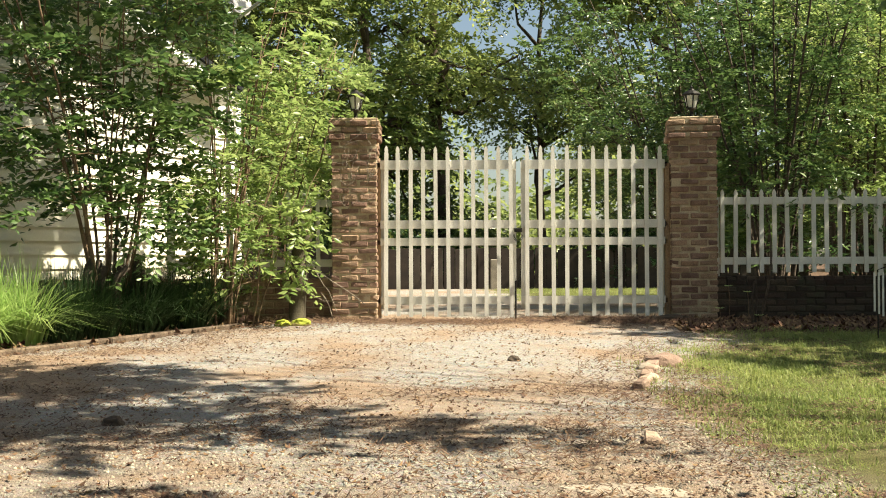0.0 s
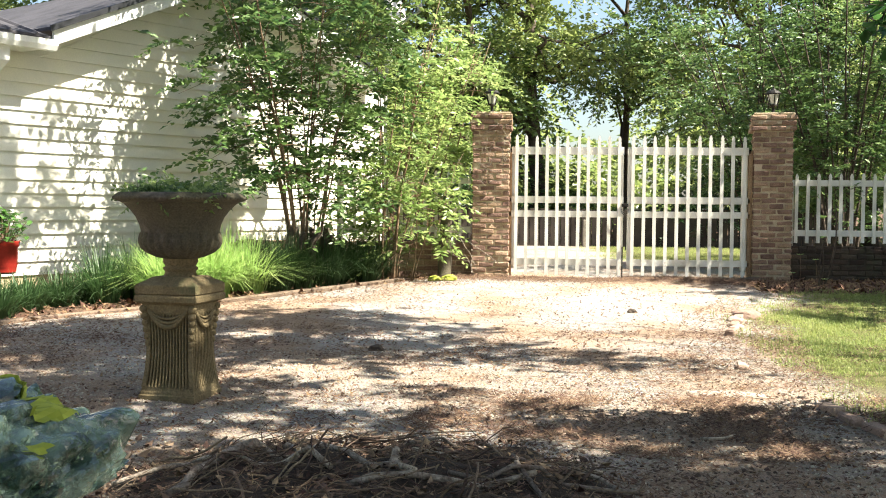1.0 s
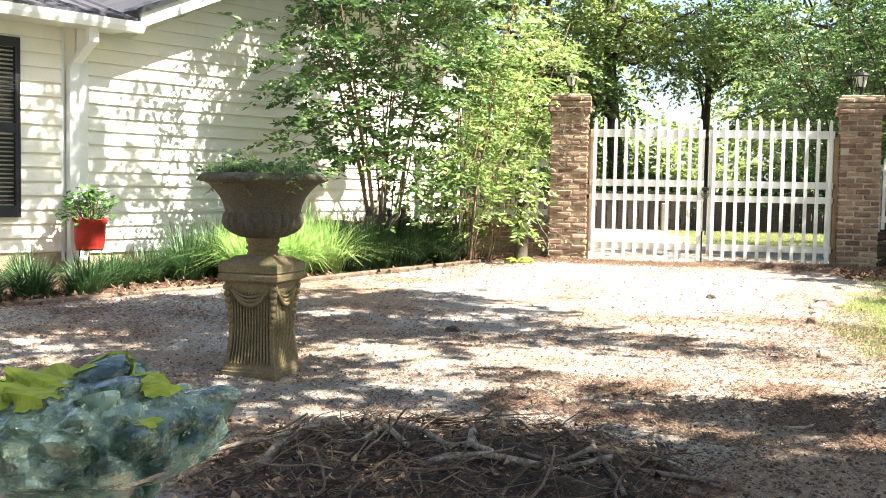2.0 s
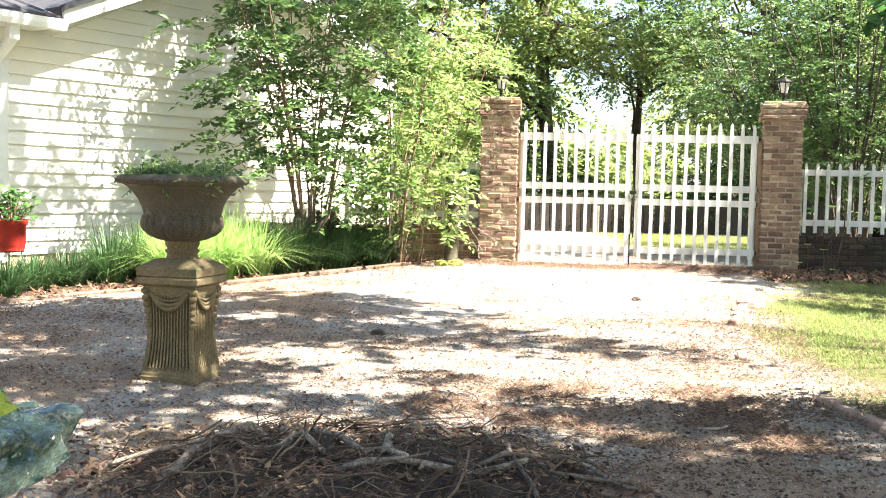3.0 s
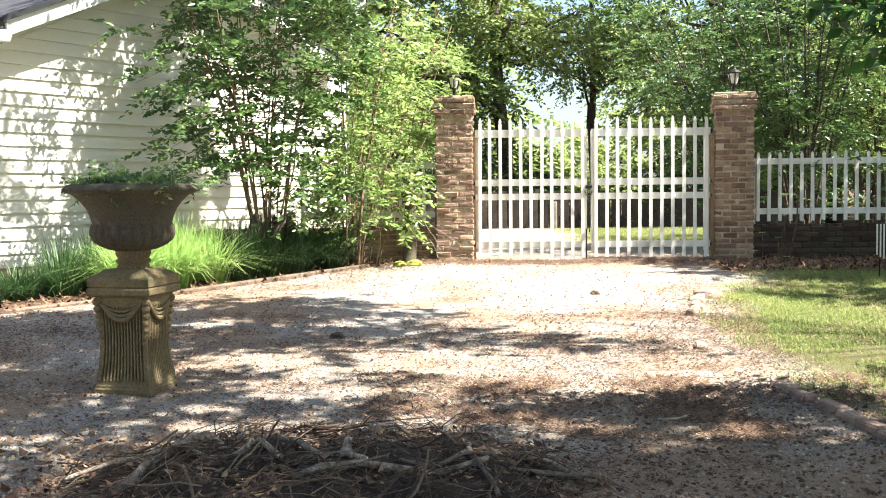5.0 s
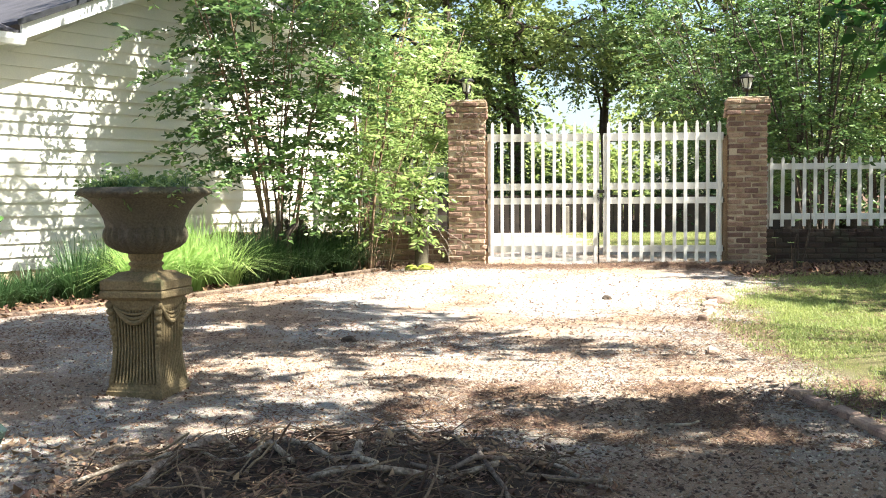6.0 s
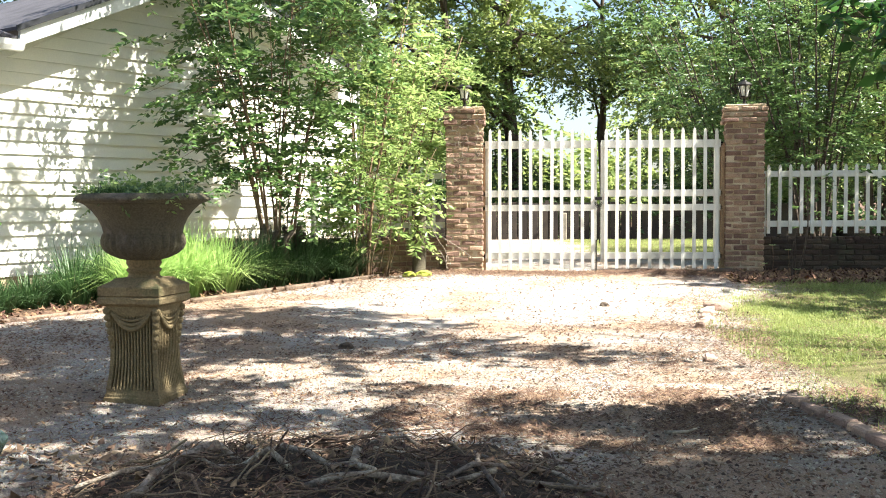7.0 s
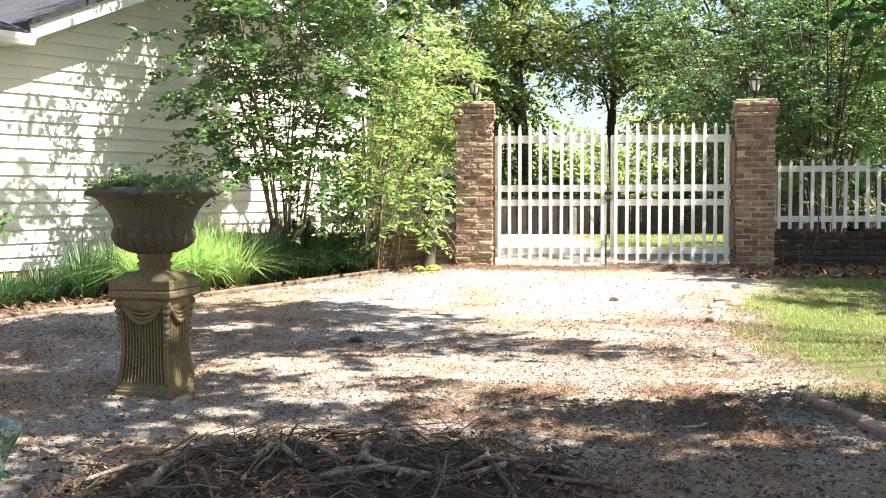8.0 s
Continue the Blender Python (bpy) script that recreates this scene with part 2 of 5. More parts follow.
# ---- mesh helpers ----
class Geo:
    """Collects faces for one mesh."""

    def __init__(self):
        self.v, self.f = [], []

    def add(self, verts, faces):
        k = len(self.v)
        self.v += [tuple(p) for p in verts]
        self.f += [tuple(i + k for i in q) for q in faces]
        return self

    def box(self, x0, y0, z0, x1, y1, z1, c=0.0, m=None):
        """A block with its edges chamfered by c."""
        bm = bmesh.new()
        bmesh.ops.create_cube(bm, size=1)
        for q in bm.verts:
            q.co = Vector(((x0 + x1) / 2 + q.co.x * (x1 - x0), (y0 + y1) / 2 + q.co.y * (y1 - y0), (z0 + z1) / 2 + q.co.z * (z1 - z0)))
        if c:
            bmesh.ops.bevel(bm, geom=bm.edges[:], offset=c, segments=1, affect="EDGES")
        if m is not None:
            bmesh.ops.transform(bm, matrix=m, verts=bm.verts)
        bm.verts.index_update()
        self.add([q.co for q in bm.verts], [[q.index for q in f.verts] for f in bm.faces])
        bm.free()
        return self

    def tube(self, pts, radii, sides=7, cap=True):
        pts = [Vector(p) for p in pts]
        n, k = len(pts), len(self.v)
        ref = Vector((0.31, 0.83, 0.46))
        for i, p in enumerate(pts):
            a = (pts[min(i + 1, n - 1)] - pts[max(i - 1, 0)]).normalized()
            u = a.cross(ref).normalized()
            w = a.cross(u)
            r = float(radii[i] if isinstance(radii, (list, tuple)) else radii)
            for s in range(sides):
                t = 2 * math.pi * s / sides
                self.v.append(tuple(p + r * (math.cos(t) * u + math.sin(t) * w)))
        for i in range(n - 1):
            for s in range(sides):
                e = (s + 1) % sides
                self.f.append((k + i * sides + s, k + i * sides + e, k + (i + 1) * sides + e, k + (i + 1) * sides + s))
        if cap:
            self.f.append(tuple(k + s for s in reversed(range(sides))))
            self.f.append(tuple(k + (n - 1) * sides + s for s in range(sides)))
        return self

    def lathe(self, profile, sides=32, shape=None, origin=(0, 0, 0), cap=True):
        """profile: (radius, z) rows; shape(angle, row) scales the radius."""
        k = len(self.v)
        for i, (r, z) in enumerate(profile):
            for s in range(sides):
                t = 2 * math.pi * s / sides
                q = r * (shape(t, i) if shape else 1)
                self.v.append((origin[0] + q * math.cos(t), origin[1] + q * math.sin(t), origin[2] + z))
        for i in range(len(profile) - 1):
            for s in range(sides):
                e = (s + 1) % sides
                self.f.append((k + i * sides + s, k + i * sides + e, k + (i + 1) * sides + e, k + (i + 1) * sides + s))
        if cap:
            self.f.append(tuple(k + s for s in reversed(range(sides))))
            self.f.append(tuple(k + (len(profile) - 1) * sides + s for s in range(sides)))
        return self

    def prism(self, outline, y0, y1):
        """An outline in x and z, pushed through from y0 to y1."""
        n, k = len(outline), len(self.v)
        self.v += [(x, y0, z) for x, z in outline] + [(x, y1, z) for x, z in outline]
        self.f.append(tuple(k + i for i in range(n)))
        self.f.append(tuple(k + n + i for i in reversed(range(n))))
        self.f += [(k + i, k + n + i, k + n + (i + 1) % n, k + (i + 1) % n) for i in range(n)]
        return self

    def mesh(self, name, material, smooth=False):
        me = bpy.data.meshes.new(name)
        me.from_pydata(self.v, [], self.f)
        me.materials.append(material)
        bm = bmesh.new()
        bm.from_mesh(me)
        if len(bm.faces) < 20000:
            bmesh.ops.recalc_face_normals(bm, faces=bm.faces[:])
        bm.to_mesh(me)
        bm.free()
        if smooth:
            me.shade_smooth()
        return me


def part(name, geo, material, parent, label="", smooth=False):
    ob = new(name, geo.mesh(name, material, smooth) if isinstance(geo, Geo) else geo)
    ob.parent = parent
    if label:
        ob["label"] = label
    return ob


def thing(name, label, category, at=None, group="", kind="", geo=None, material=None, smooth=False):
    ob = new(name, geo.mesh(name, material, smooth) if geo else None)
    if at is not None:
        ob.matrix_basis = at
    return tagged(ob, label, category, group, kind)


def ground_z(x, y):
    """The drive falls gently from the gate towards the camera's side."""
    z = 0.03 * y if y < 0 else 0.0
    if y < -14:
        z = -0.42
    return z


def fast_mesh(name, verts, faces, material, smooth=False):
    """A mesh from arrays; all faces have the same number of corners."""
    me = bpy.data.meshes.new(name)
    verts, faces = np.asarray(verts, np.float32), np.asarray(faces, np.int32)
    n, c = faces.shape
    me.vertices.add(len(verts))
    me.vertices.foreach_set("co", verts.ravel())
    me.loops.add(n * c)
    me.loops.foreach_set("vertex_index", faces.ravel())
    me.polygons.add(n)
    me.polygons.foreach_set("loop_start", np.arange(0, n * c, c, dtype=np.int32))
    me.polygons.foreach_set("loop_total", np.full(n, c, np.int32))
    me.update(calc_edges=True)
    me.materials.append(material)
    if smooth:
        me.shade_smooth()
    return me


def unit(a):
    return a / np.maximum(np.linalg.norm(a, axis=-1, keepdims=True), 1e-9)


def leaves_mesh(name, base, axis, side, length, width, material, fold=0.25):
    """Pointed, folded leaves: base points, directions, widths."""
    n = len(base)
    axis = unit(axis)
    side = unit(side - (side * axis).sum(-1, keepdims=True) * axis)
    up = np.cross(side, axis)
    length, width = np.broadcast_to(length, n)[:, None], np.broadcast_to(width, n)[:, None]
    mid = base + axis * length * 0.45 + up * width * fold
    v = np.stack([base, mid + side * width / 2, base + axis * length, mid - side * width / 2], 1).reshape(-1, 3)
    k = np.arange(n)[:, None] * 4
    f = np.concatenate([k + [0, 1, 2], k + [0, 2, 3]], 1).reshape(-1, 3)
    return fast_mesh(name, v, f, material)


def spray_leaves(rng, blobs, twigs, per=11, twig_len=0.35, length=0.07, width=0.032, droop=0.5, shell=0.55):
    """Leaf places on short twigs that fill uneven blobs (x, y, z, rx, ry, rz)."""
    blobs = np.array(blobs, float)
    vol = (blobs[:, 3] * blobs[:, 4] * blobs[:, 5]) ** 0.75
    pick = rng.choice(len(blobs), twigs, p=vol / vol.sum())
    d = unit(rng.normal(size=(twigs, 3)))
    r = shell + (1.12 - shell) * rng.random((twigs, 1))
    start = blobs[pick, :3] + d * r * blobs[pick, 3:]
    way = unit(d * [1, 1, 0.4] + rng.normal(size=(twigs, 3)) * 0.6)
    return twig_leaves(rng, start, way, per, twig_len, length, width, droop)


def twig_leaves(rng, start, way, per, twig_len, length, width, droop):
    """Leaves set in two ranks along drooping twigs."""
    twigs = len(start)
    t = np.linspace(0.15, 1, per)[None, :, None]
    ln = twig_len * (0.6 + 0.8 * rng.random((twigs, 1, 1)))
    pts = start[:, None] + way[:, None] * t * ln + np.array([0, 0, -1.0]) * (t * ln) ** 2 * droop
    flip = np.where(np.arange(per) % 2, 1.0, -1.0)[None, :, None]
    across = unit(np.cross(way, [0.0, 0.0, 1.0]) + 1e-6)[:, None]
    axis = across * flip * 0.9 + way[:, None] * 0.6 + rng.normal(size=(twigs, per, 3)) * 0.35 - [0, 0, 0.25]
    side = way[:, None] + rng.normal(size=(twigs, per, 3)) * 0.4 + 0 * axis
    n = twigs * per
    s = 0.65 + 0.7 * rng.random(n)
    return pts.reshape(-1, 3), axis.reshape(-1, 3), side.reshape(-1, 3), length * s, width * s


def blades_mesh(name, base, lean, length, width, material, segs=3):
    """Arching grass blades from base points."""
    n = len(base)
    length, width = np.broadcast_to(length, n)[:, None], np.broadcast_to(width, n)[:, None]
    flat = lean * [1, 1, 0]
    side = unit(np.cross(unit(flat + 1e-6), [0.0, 0.0, 1.0]))
    bend = np.linalg.norm(flat, axis=-1, keepdims=True)
    rows = []
    for i in range(segs + 1):
        t = i / segs
        p = base + flat * length * t ** 1.6 + np.array([0, 0, 1.0]) * length * (t - 0.75 * bend * t * t)
        w = width * (1 - t) ** 0.6 * 0.5 if i < segs else width * 0.03
        rows += [p - side * w, p + side * w]
    m = 2 * (segs + 1)
    v = np.stack(rows, 1).reshape(-1, 3)
    k = np.arange(n)[:, None] * m
    f = np.concatenate([k + [2 * i, 2 * i + 1, 2 * i + 3, 2 * i + 2] for i in range(segs)], 1).reshape(-1, 4)
    return fast_mesh(name, v, f, material)


# ---- ground ----
DRIVE_LEFT = ((-9.0, -9.0), (-6.1, -5.0), (-5.45, -4.15), (-4.35, -2.9), (-3.65, -1.8), (-2.75, -0.45), (-2.3, -0.1))
DRIVE_RIGHT = ((0.97, -10.5), (0.43, -8.3), (0.26, -7.2), (0.02, -6.2), (0.3, -4.4), (0.62, -3.3), (1.3, -1.7), (1.6, -0.9))


def edge_x(line, y):
    ys, xs = [p[1] for p in line], [p[0] for p in line]
    return np.interp(y, ys, xs)


def build_ground():
    near = np.arange(-13, 13.01, 0.12)
    xs = np.concatenate([[-900, -300, -100, -40, -20], np.arange(-14, 12.01, 0.12), [20, 40, 100, 300, 900]])
    ys = np.concatenate([[-900, -300, -100, -40, -22, -16], near, [16, 25, 50, 120, 300, 900]])
    gx, gy = np.meshgrid(xs, ys)
    gz = np.where(gy < 0, 0.03 * np.maximum(gy, -14), 0.0)
    rough_z = np.zeros_like(gz)
    for i in range(gx.shape[0]):
        for j in range(gx.shape[1]):
            if -14 <= gx[i, j] <= 12 and -13 <= gy[i, j] <= 9:
                rough_z[i, j] = 0.022 * noise.noise((gx[i, j] * 0.7, gy[i, j] * 0.7, 0)) + 0.01 * noise.noise((gx[i, j] * 3, gy[i, j] * 3, 4))
    gz = gz + rough_z
    # lawn on the drive's right side and beyond the gate, planting soil on its left
    wob = np.array([[0.18 * noise.noise((x * 1.3, y * 1.3, 9)) + 0.1 * noise.noise((x * 5, y * 5, 2)) for x in xs] for y in ys])
    lawn = np.clip((gx + wob - edge_x(DRIVE_RIGHT, gy) - 0.2) / 0.4, 0, 1) * (gy < -1.0)
    lawn = np.maximum(lawn, np.clip((gx + wob * 2 - 0.15) / 0.5, 0, 1) * np.clip((gy + wob * 2 - 4.4) / 0.5, 0, 1))
    bed = np.clip((edge_x(DRIVE_LEFT, gy) - gx + wob * 0.3) / 0.12, 0, 1) * (gy < 0.4)
    litter = np.clip((gy + 1.15 + wob) / 0.25, 0, 1) * (gy < 0.6) * (gx > 1.55 + wob)
    bed = np.maximum(np.maximum(bed, litter), np.clip((gy + wob - 11.0) / 0.4, 0, 1))
    # brown litter on the near drive, its darkness partly standing for tree shade
    shaded_debris = np.clip((-4.6 - 0.45 * np.minimum(gx + 1.5, 0) - gy + 3 * wob) / 1.6, 0, 1) * 0.32
    v = np.stack([gx, gy, gz], -1).reshape(-1, 3)
    r, c = gx.shape
    k = (np.arange(r - 1)[:, None] * c + np.arange(c - 1)[None]).reshape(-1, 1)
    me = fast_mesh("ground", v, np.concatenate([k, k + 1, k + c + 1, k + c], 1), GROUND, True)
    att = me.color_attributes.new("zone", "FLOAT_COLOR", "POINT")
    att.data.foreach_set("color", np.stack([lawn, bed, shaded_debris, 0 * bed + 1], -1).astype(np.float32).ravel())
    return tagged(new("ground", me), "gravel drive with brown earth, lawn and planting soil", "ground", kind="structure")


build_ground()

# ---- brick work ----
def brick_mesh(name, l, w, h, material, seed, c=0.006):
    rnd = random.Random(seed)
    bm = bmesh.new()
    bmesh.ops.create_cube(bm, size=1)
    for q in bm.verts:
        q.co = Vector((q.co.x * l, q.co.y * w, q.co.z * h)) + Vector([rnd.uniform(-0.006, 0.006) for _ in range(3)])
    bmesh.ops.bevel(bm, geom=bm.edges[:], offset=c, segments=1, affect="EDGES")
    for q in bm.verts:
        q.co += Vector([rnd.uniform(-0.0025, 0.0025) for _ in range(3)])
    me = bpy.data.meshes.new(name)
    bm.to_mesh(me)
    bm.free()
    me.materials.append(material)
    return me


COURSE = 0.068
LONG = [brick_mesh("brick", (0.175, 0.162, 0.178)[i % 3], 0.085, (0.052, 0.047, 0.054)[i // 3], BRICK, i, 0.008) for i in range(9)]
WALL_BRICK = [brick_mesh("brick", 0.192, 0.09, 0.057, BRICK, i + 30) for i in range(5)]
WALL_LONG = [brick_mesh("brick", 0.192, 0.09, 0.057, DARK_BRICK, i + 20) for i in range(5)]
_rb = random.Random(5)


def lay(mesh, parent, m):
    ob = new("brick", mesh)
    ob.parent = parent
    ob.matrix_basis = m
    return ob


def pillar(cx, cy, label, turned=0):
    p = thing("gate_pillar", label, "pillar", pose(cx, cy, 0, 0, 0, turned))
    half, top = 0.232, 2.05
    n = int(top / COURSE)
    core = Geo().box(-half + 0.01, -half + 0.01, -0.15, half - 0.01, half - 0.01, top - 0.02)
    for k in range(3):
        z1 = top - k * COURSE
        core.box(-half - 0.018, -half - 0.018, z1 - COURSE + 0.01, half + 0.018, half + 0.018, z1 - 0.014)
    part("mortar_core", core, MORTAR, p)
    for k in range(n):
        z = COURSE * (k + 0.5)
        out = 0.03 if k >= n - 3 else 0.0
        h = half + out
        for turn in range(4):
            m = pose(0, 0, 0, 0, 0, 90 * turn)
            # a ring in bond: each face shows two long bricks and the next face's end
            row = (-h + 0.09, -h + 0.28 + out) if k % 2 else (h - 0.09, h - 0.28 - out)
            for x in row:
                j = pose(x + _rb.uniform(-0.003, 0.003), -h + 0.0425 + _rb.uniform(-0.009, 0.006), z + _rb.uniform(-0.003, 0.003), _rb.uniform(-3, 3), _rb.uniform(-1.5, 1.5), _rb.uniform(-2, 2))
                lay(_rb.choice(LONG), p, m @ j)
    cap = Geo().box(-half - 0.01, -half - 0.01, top - 0.016, half + 0.01, half + 0.01, top + 0.012, 0.008)
    part("cap_slab", cap, MORTAR, p)
    return p


pillar(-1.735, 0.25, "brown brick gate pillar with dry vines beside a shrub")
pillar(1.745, 0.25, "brown brick gate pillar in shade beside the picket fence", -9)


def low_wall(name, x0, x1, y, top, label, kinds, joint):
    w = thing(name, label, "wall", kind="structure")
    part("mortar_core", Geo().box(x0, y + 0.012, -0.2, x1, y + 0.2, top - 0.012), joint, w)
    n = int(top / COURSE)
    for k in range(n):
        x = x0 + 0.1 - (0.1 if k % 2 else 0)
        while x < x1 + 0.02:
            lay(_rb.choice(kinds), w, pose(x, y + 0.045 + _rb.uniform(-0.004, 0.004), COURSE * (k + 0.5), _rb.uniform(-1, 1), _rb.uniform(-1, 1), 0))
            x += 0.202
    x = x0 + 0.05
    while x < x1:
        lay(_rb.choice(kinds), w, pose(x, y + 0.1, top - 0.004 + _rb.uniform(-0.004, 0.004), 0, 0, 90 + _rb.uniform(-2, 2)))
        x += 0.1
    return w


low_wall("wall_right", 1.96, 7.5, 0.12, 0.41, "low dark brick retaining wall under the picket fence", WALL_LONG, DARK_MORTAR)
low_wall("wall_left", -5.0, -1.98, 0.2, 0.41, "low brick wall under the picket fence by the house", WALL_BRICK, MORTAR)

# ---- white picket gate and fences ----
def picket_geo(h, w=0.04, d=0.022):
    """A picket with a pointed, necked head."""
    a = w / 2
    out = [(-a, 0), (a, 0), (a, h - 0.075), (a * 0.72, h - 0.066), (a * 0.95, h - 0.045), (a * 0.6, h - 0.018), (0, h), (-a * 0.6, h - 0.018), (-a * 0.95, h - 0.045), (-a * 0.72, h - 0.066), (-a, h - 0.075)]
    return Geo().prism(out, -d / 2, d / 2)


PICKET = picket_geo(1.74).mesh("picket", WHITE_WOOD)
FENCE_PICKET = picket_geo(0.86).mesh("picket", WHITE_WOOD)


def gate_leaf(x0, x1, y, hinge, label):
    g = thing("gate_leaf", label, "gate", pose(0, y, 0), "leaves of the drive gate")
    for z0, z1 in ((1.545, 1.64), (0.94, 1.025), (0.765, 0.845), (0.165, 0.245)):
        part("rail", Geo().box(x0, 0.012, z0, x1, 0.05, z1, 0.004), WHITE_WOOD, g)
    for x in (x0 + 0.035, x1 - 0.035):
        part("stile", Geo().box(x - 0.035, 0.054, 0.12, x + 0.035, 0.1, 1.62, 0.004), WHITE_WOOD, g)
    n = 11
    for i in range(n):
        x = x0 + 0.055 + (x1 - x0 - 0.11) * i / (n - 1)
        q = new("picket", PICKET)
        q.parent = g
        q.matrix_basis = pose(x, 0, 0.045 + _rb.uniform(-0.008, 0.008), 0, _rb.uniform(-0.35, 0.35), 0)
    hx = x0 if hinge < 0 else x1
    for z in (0.8, 0.98, 1.59, 0.2):
        part("hinge", Geo().box(hx - 0.03, 0.02, z - 0.025, hx + 0.03, 0.056, z + 0.025, 0.003), IRON, g, "small rusty iron hinge")
    return g


left_leaf = gate_leaf(-1.478, -0.085, 0.12, -1, "white wooden picket gate leaf, closed, paint weathered")
right_leaf = gate_leaf(-0.035, 1.435, 0.11, 1, "white wooden picket gate leaf, closed and chained")
TAN_WOOD = mat("bare_tan_wood", (0.36, 0.25, 0.15), 0.85, 0.25, 6, 80, 0.4, (0.26, 0.17, 0.1))
for leaf_, hx in ((left_leaf, -1.497), (right_leaf, 1.462)):
    part("hinge_post", Geo().box(hx - 0.024, 0.02, 0.02, hx + 0.024, 0.1, 1.6, 0.005), TAN_WOOD, leaf_, "bare tan hinge post")
part("drop_bolt", Geo().tube([(-0.1, -0.03, -0.02), (-0.1, -0.03, 0.4), (-0.06, -0.03, 0.42), (-0.06, -0.03, 0.36)], 0.009, 6), IRON, left_leaf, "black iron drop bolt")
part("latch", Geo().box(-0.11, -0.03, 0.9, -0.03, 0.012, 0.94, 0.004), IRON, left_leaf, "dark iron latch")
chain = Geo()
for i in range(7):
    a = math.pi * i / 6
    p = Vector((-0.075 + 0.04 * math.cos(a), -0.035, 0.86 - 0.05 * math.sin(a)))
    chain.tube([p + Vector((0, 0, 0.016)), p + Vector((0.008, 0, 0)), p - Vector((0, 0, 0.016)), p - Vector((0.008, 0, 0)), p + Vector((0, 0, 0.016))], 0.003, 5)
part("chain", chain, IRON, right_leaf, "short rusty chain")


def fence(x0, x1, y, z0, pitch, label):
    f = thing("picket_fence", label, "fence", pose(0, y, 0), "picket fences beside the gate")
    part("rail", Geo().box(x0, 0.012, z0 + 0.70, x1, 0.05, z0 + 0.775, 0.004), WHITE_WOOD, f)
    part("rail", Geo().box(x0, 0.012, z0 + 0.08, x1, 0.05, z0 + 0.155, 0.004), WHITE_WOOD, f)
    x = x0 + 0.07
    while x < x1 - 0.02:
        q = new("picket", FENCE_PICKET)
        q.parent = f
        q.matrix_basis = pose(x, 0, z0 + _rb.uniform(-0.006, 0.006), 0, _rb.uniform(-0.6, 0.6), 0)
        x += pitch
    x = x0 + 0.02
    while x < x1:
        part("post", Geo().box(x - 0.035, 0.054, 0.3, x + 0.035, 0.124, z0 + 0.74, 0.004), WHITE_WOOD, f)
        x += 1.7
    return f


fence(1.97, 7.4, 0.2, 0.475, 0.135, "white picket fence on a low brick wall, partly overgrown")
fence(-3.7, -1.99, 0.28, 0.475, 0.15, "white picket fence behind shrubs next to a brick pillar")


# ---- lanterns on the pillars ----
def lantern(x, y, z, label):
    t = thing("lantern", label, "lamp", pose(x, y, z), "lanterns on the pillars")
    part("foot", Geo().lathe([(0.05, 0), (0.05, 0.012), (0.022, 0.03), (0.016, 0.08), (0.03, 0.1), (0.045, 0.11)], 16), IRON, t)
    def ring(r, z_):
        return [(r * math.cos(math.pi / 6 + i * math.pi / 3), r * math.sin(math.pi / 6 + i * math.pi / 3), z_) for i in range(6)]
    cage = Geo()
    for a, b in zip(ring(0.048, 0.11), ring(0.082, 0.25)):
        cage.tube([a, b], 0.007, 5)
    for r, z_ in ((0.05, 0.112), (0.085, 0.25)):
        q = ring(r, z_)
        cage.tube(q + [q[0]], 0.009, 5)
    part("cage", cage, IRON, t)
    part("glass", Geo().lathe([(0.044, 0.115), (0.078, 0.247)], 6, lambda a, i: 1), LAMP_GLASS, t, "frosted glass")
    part("roof", Geo().lathe([(0.1, 0.248), (0.1, 0.256), (0.07, 0.285), (0.035, 0.3), (0.03, 0.312), (0.012, 0.32)], 12), IRON, t)
    part("finial", Geo().lathe([(0.006, 0.318), (0.014, 0.332), (0.006, 0.348), (0.002, 0.365)], 10), IRON, t)
    return t


lantern(-1.735, 0.25, 2.062, "black iron lantern with frosted glass on a brick pillar")
lantern(1.745, 0.25, 2.062, "black iron lantern in shade on a brick pillar")

# ---- house ----
HOUSE = Matrix.Translation((-6.9, -2.25, 0)) @ Matrix.Rotation(radians(57), 4, "Z")
# in the house's own axes x runs along the wall, -y faces the drive
BOARD, EAVE, RAKE, PEAK = 0.148, 2.55, 0.475, 3.15


def rake_z(x):
    return 2.66 + RAKE * (min(x, 2 * PEAK - x) - 0.68)


def board_geo(x0, x1, z, x0t=None, x1t=None):
    """A lapped board: thicker at its lower edge."""
    x0t, x1t = x0 if x0t is None else x0t, x1 if x1t is None else x1t
    v = [(x0, -0.033, z), (x1, -0.033, z), (x1, 0, z), (x0, 0, z), (x0t, -0.008, z + BOARD + 0.012), (x1t, -0.008, z + BOARD + 0.012), (x1t, 0, z + BOARD + 0.012), (x0t, 0, z + BOARD + 0.012)]
    return Geo().add(v, [(0, 1, 2, 3), (4, 5, 6, 7), (0, 1, 5, 4), (1, 2, 6, 5), (2, 3, 7, 6), (3, 0, 4, 7)])


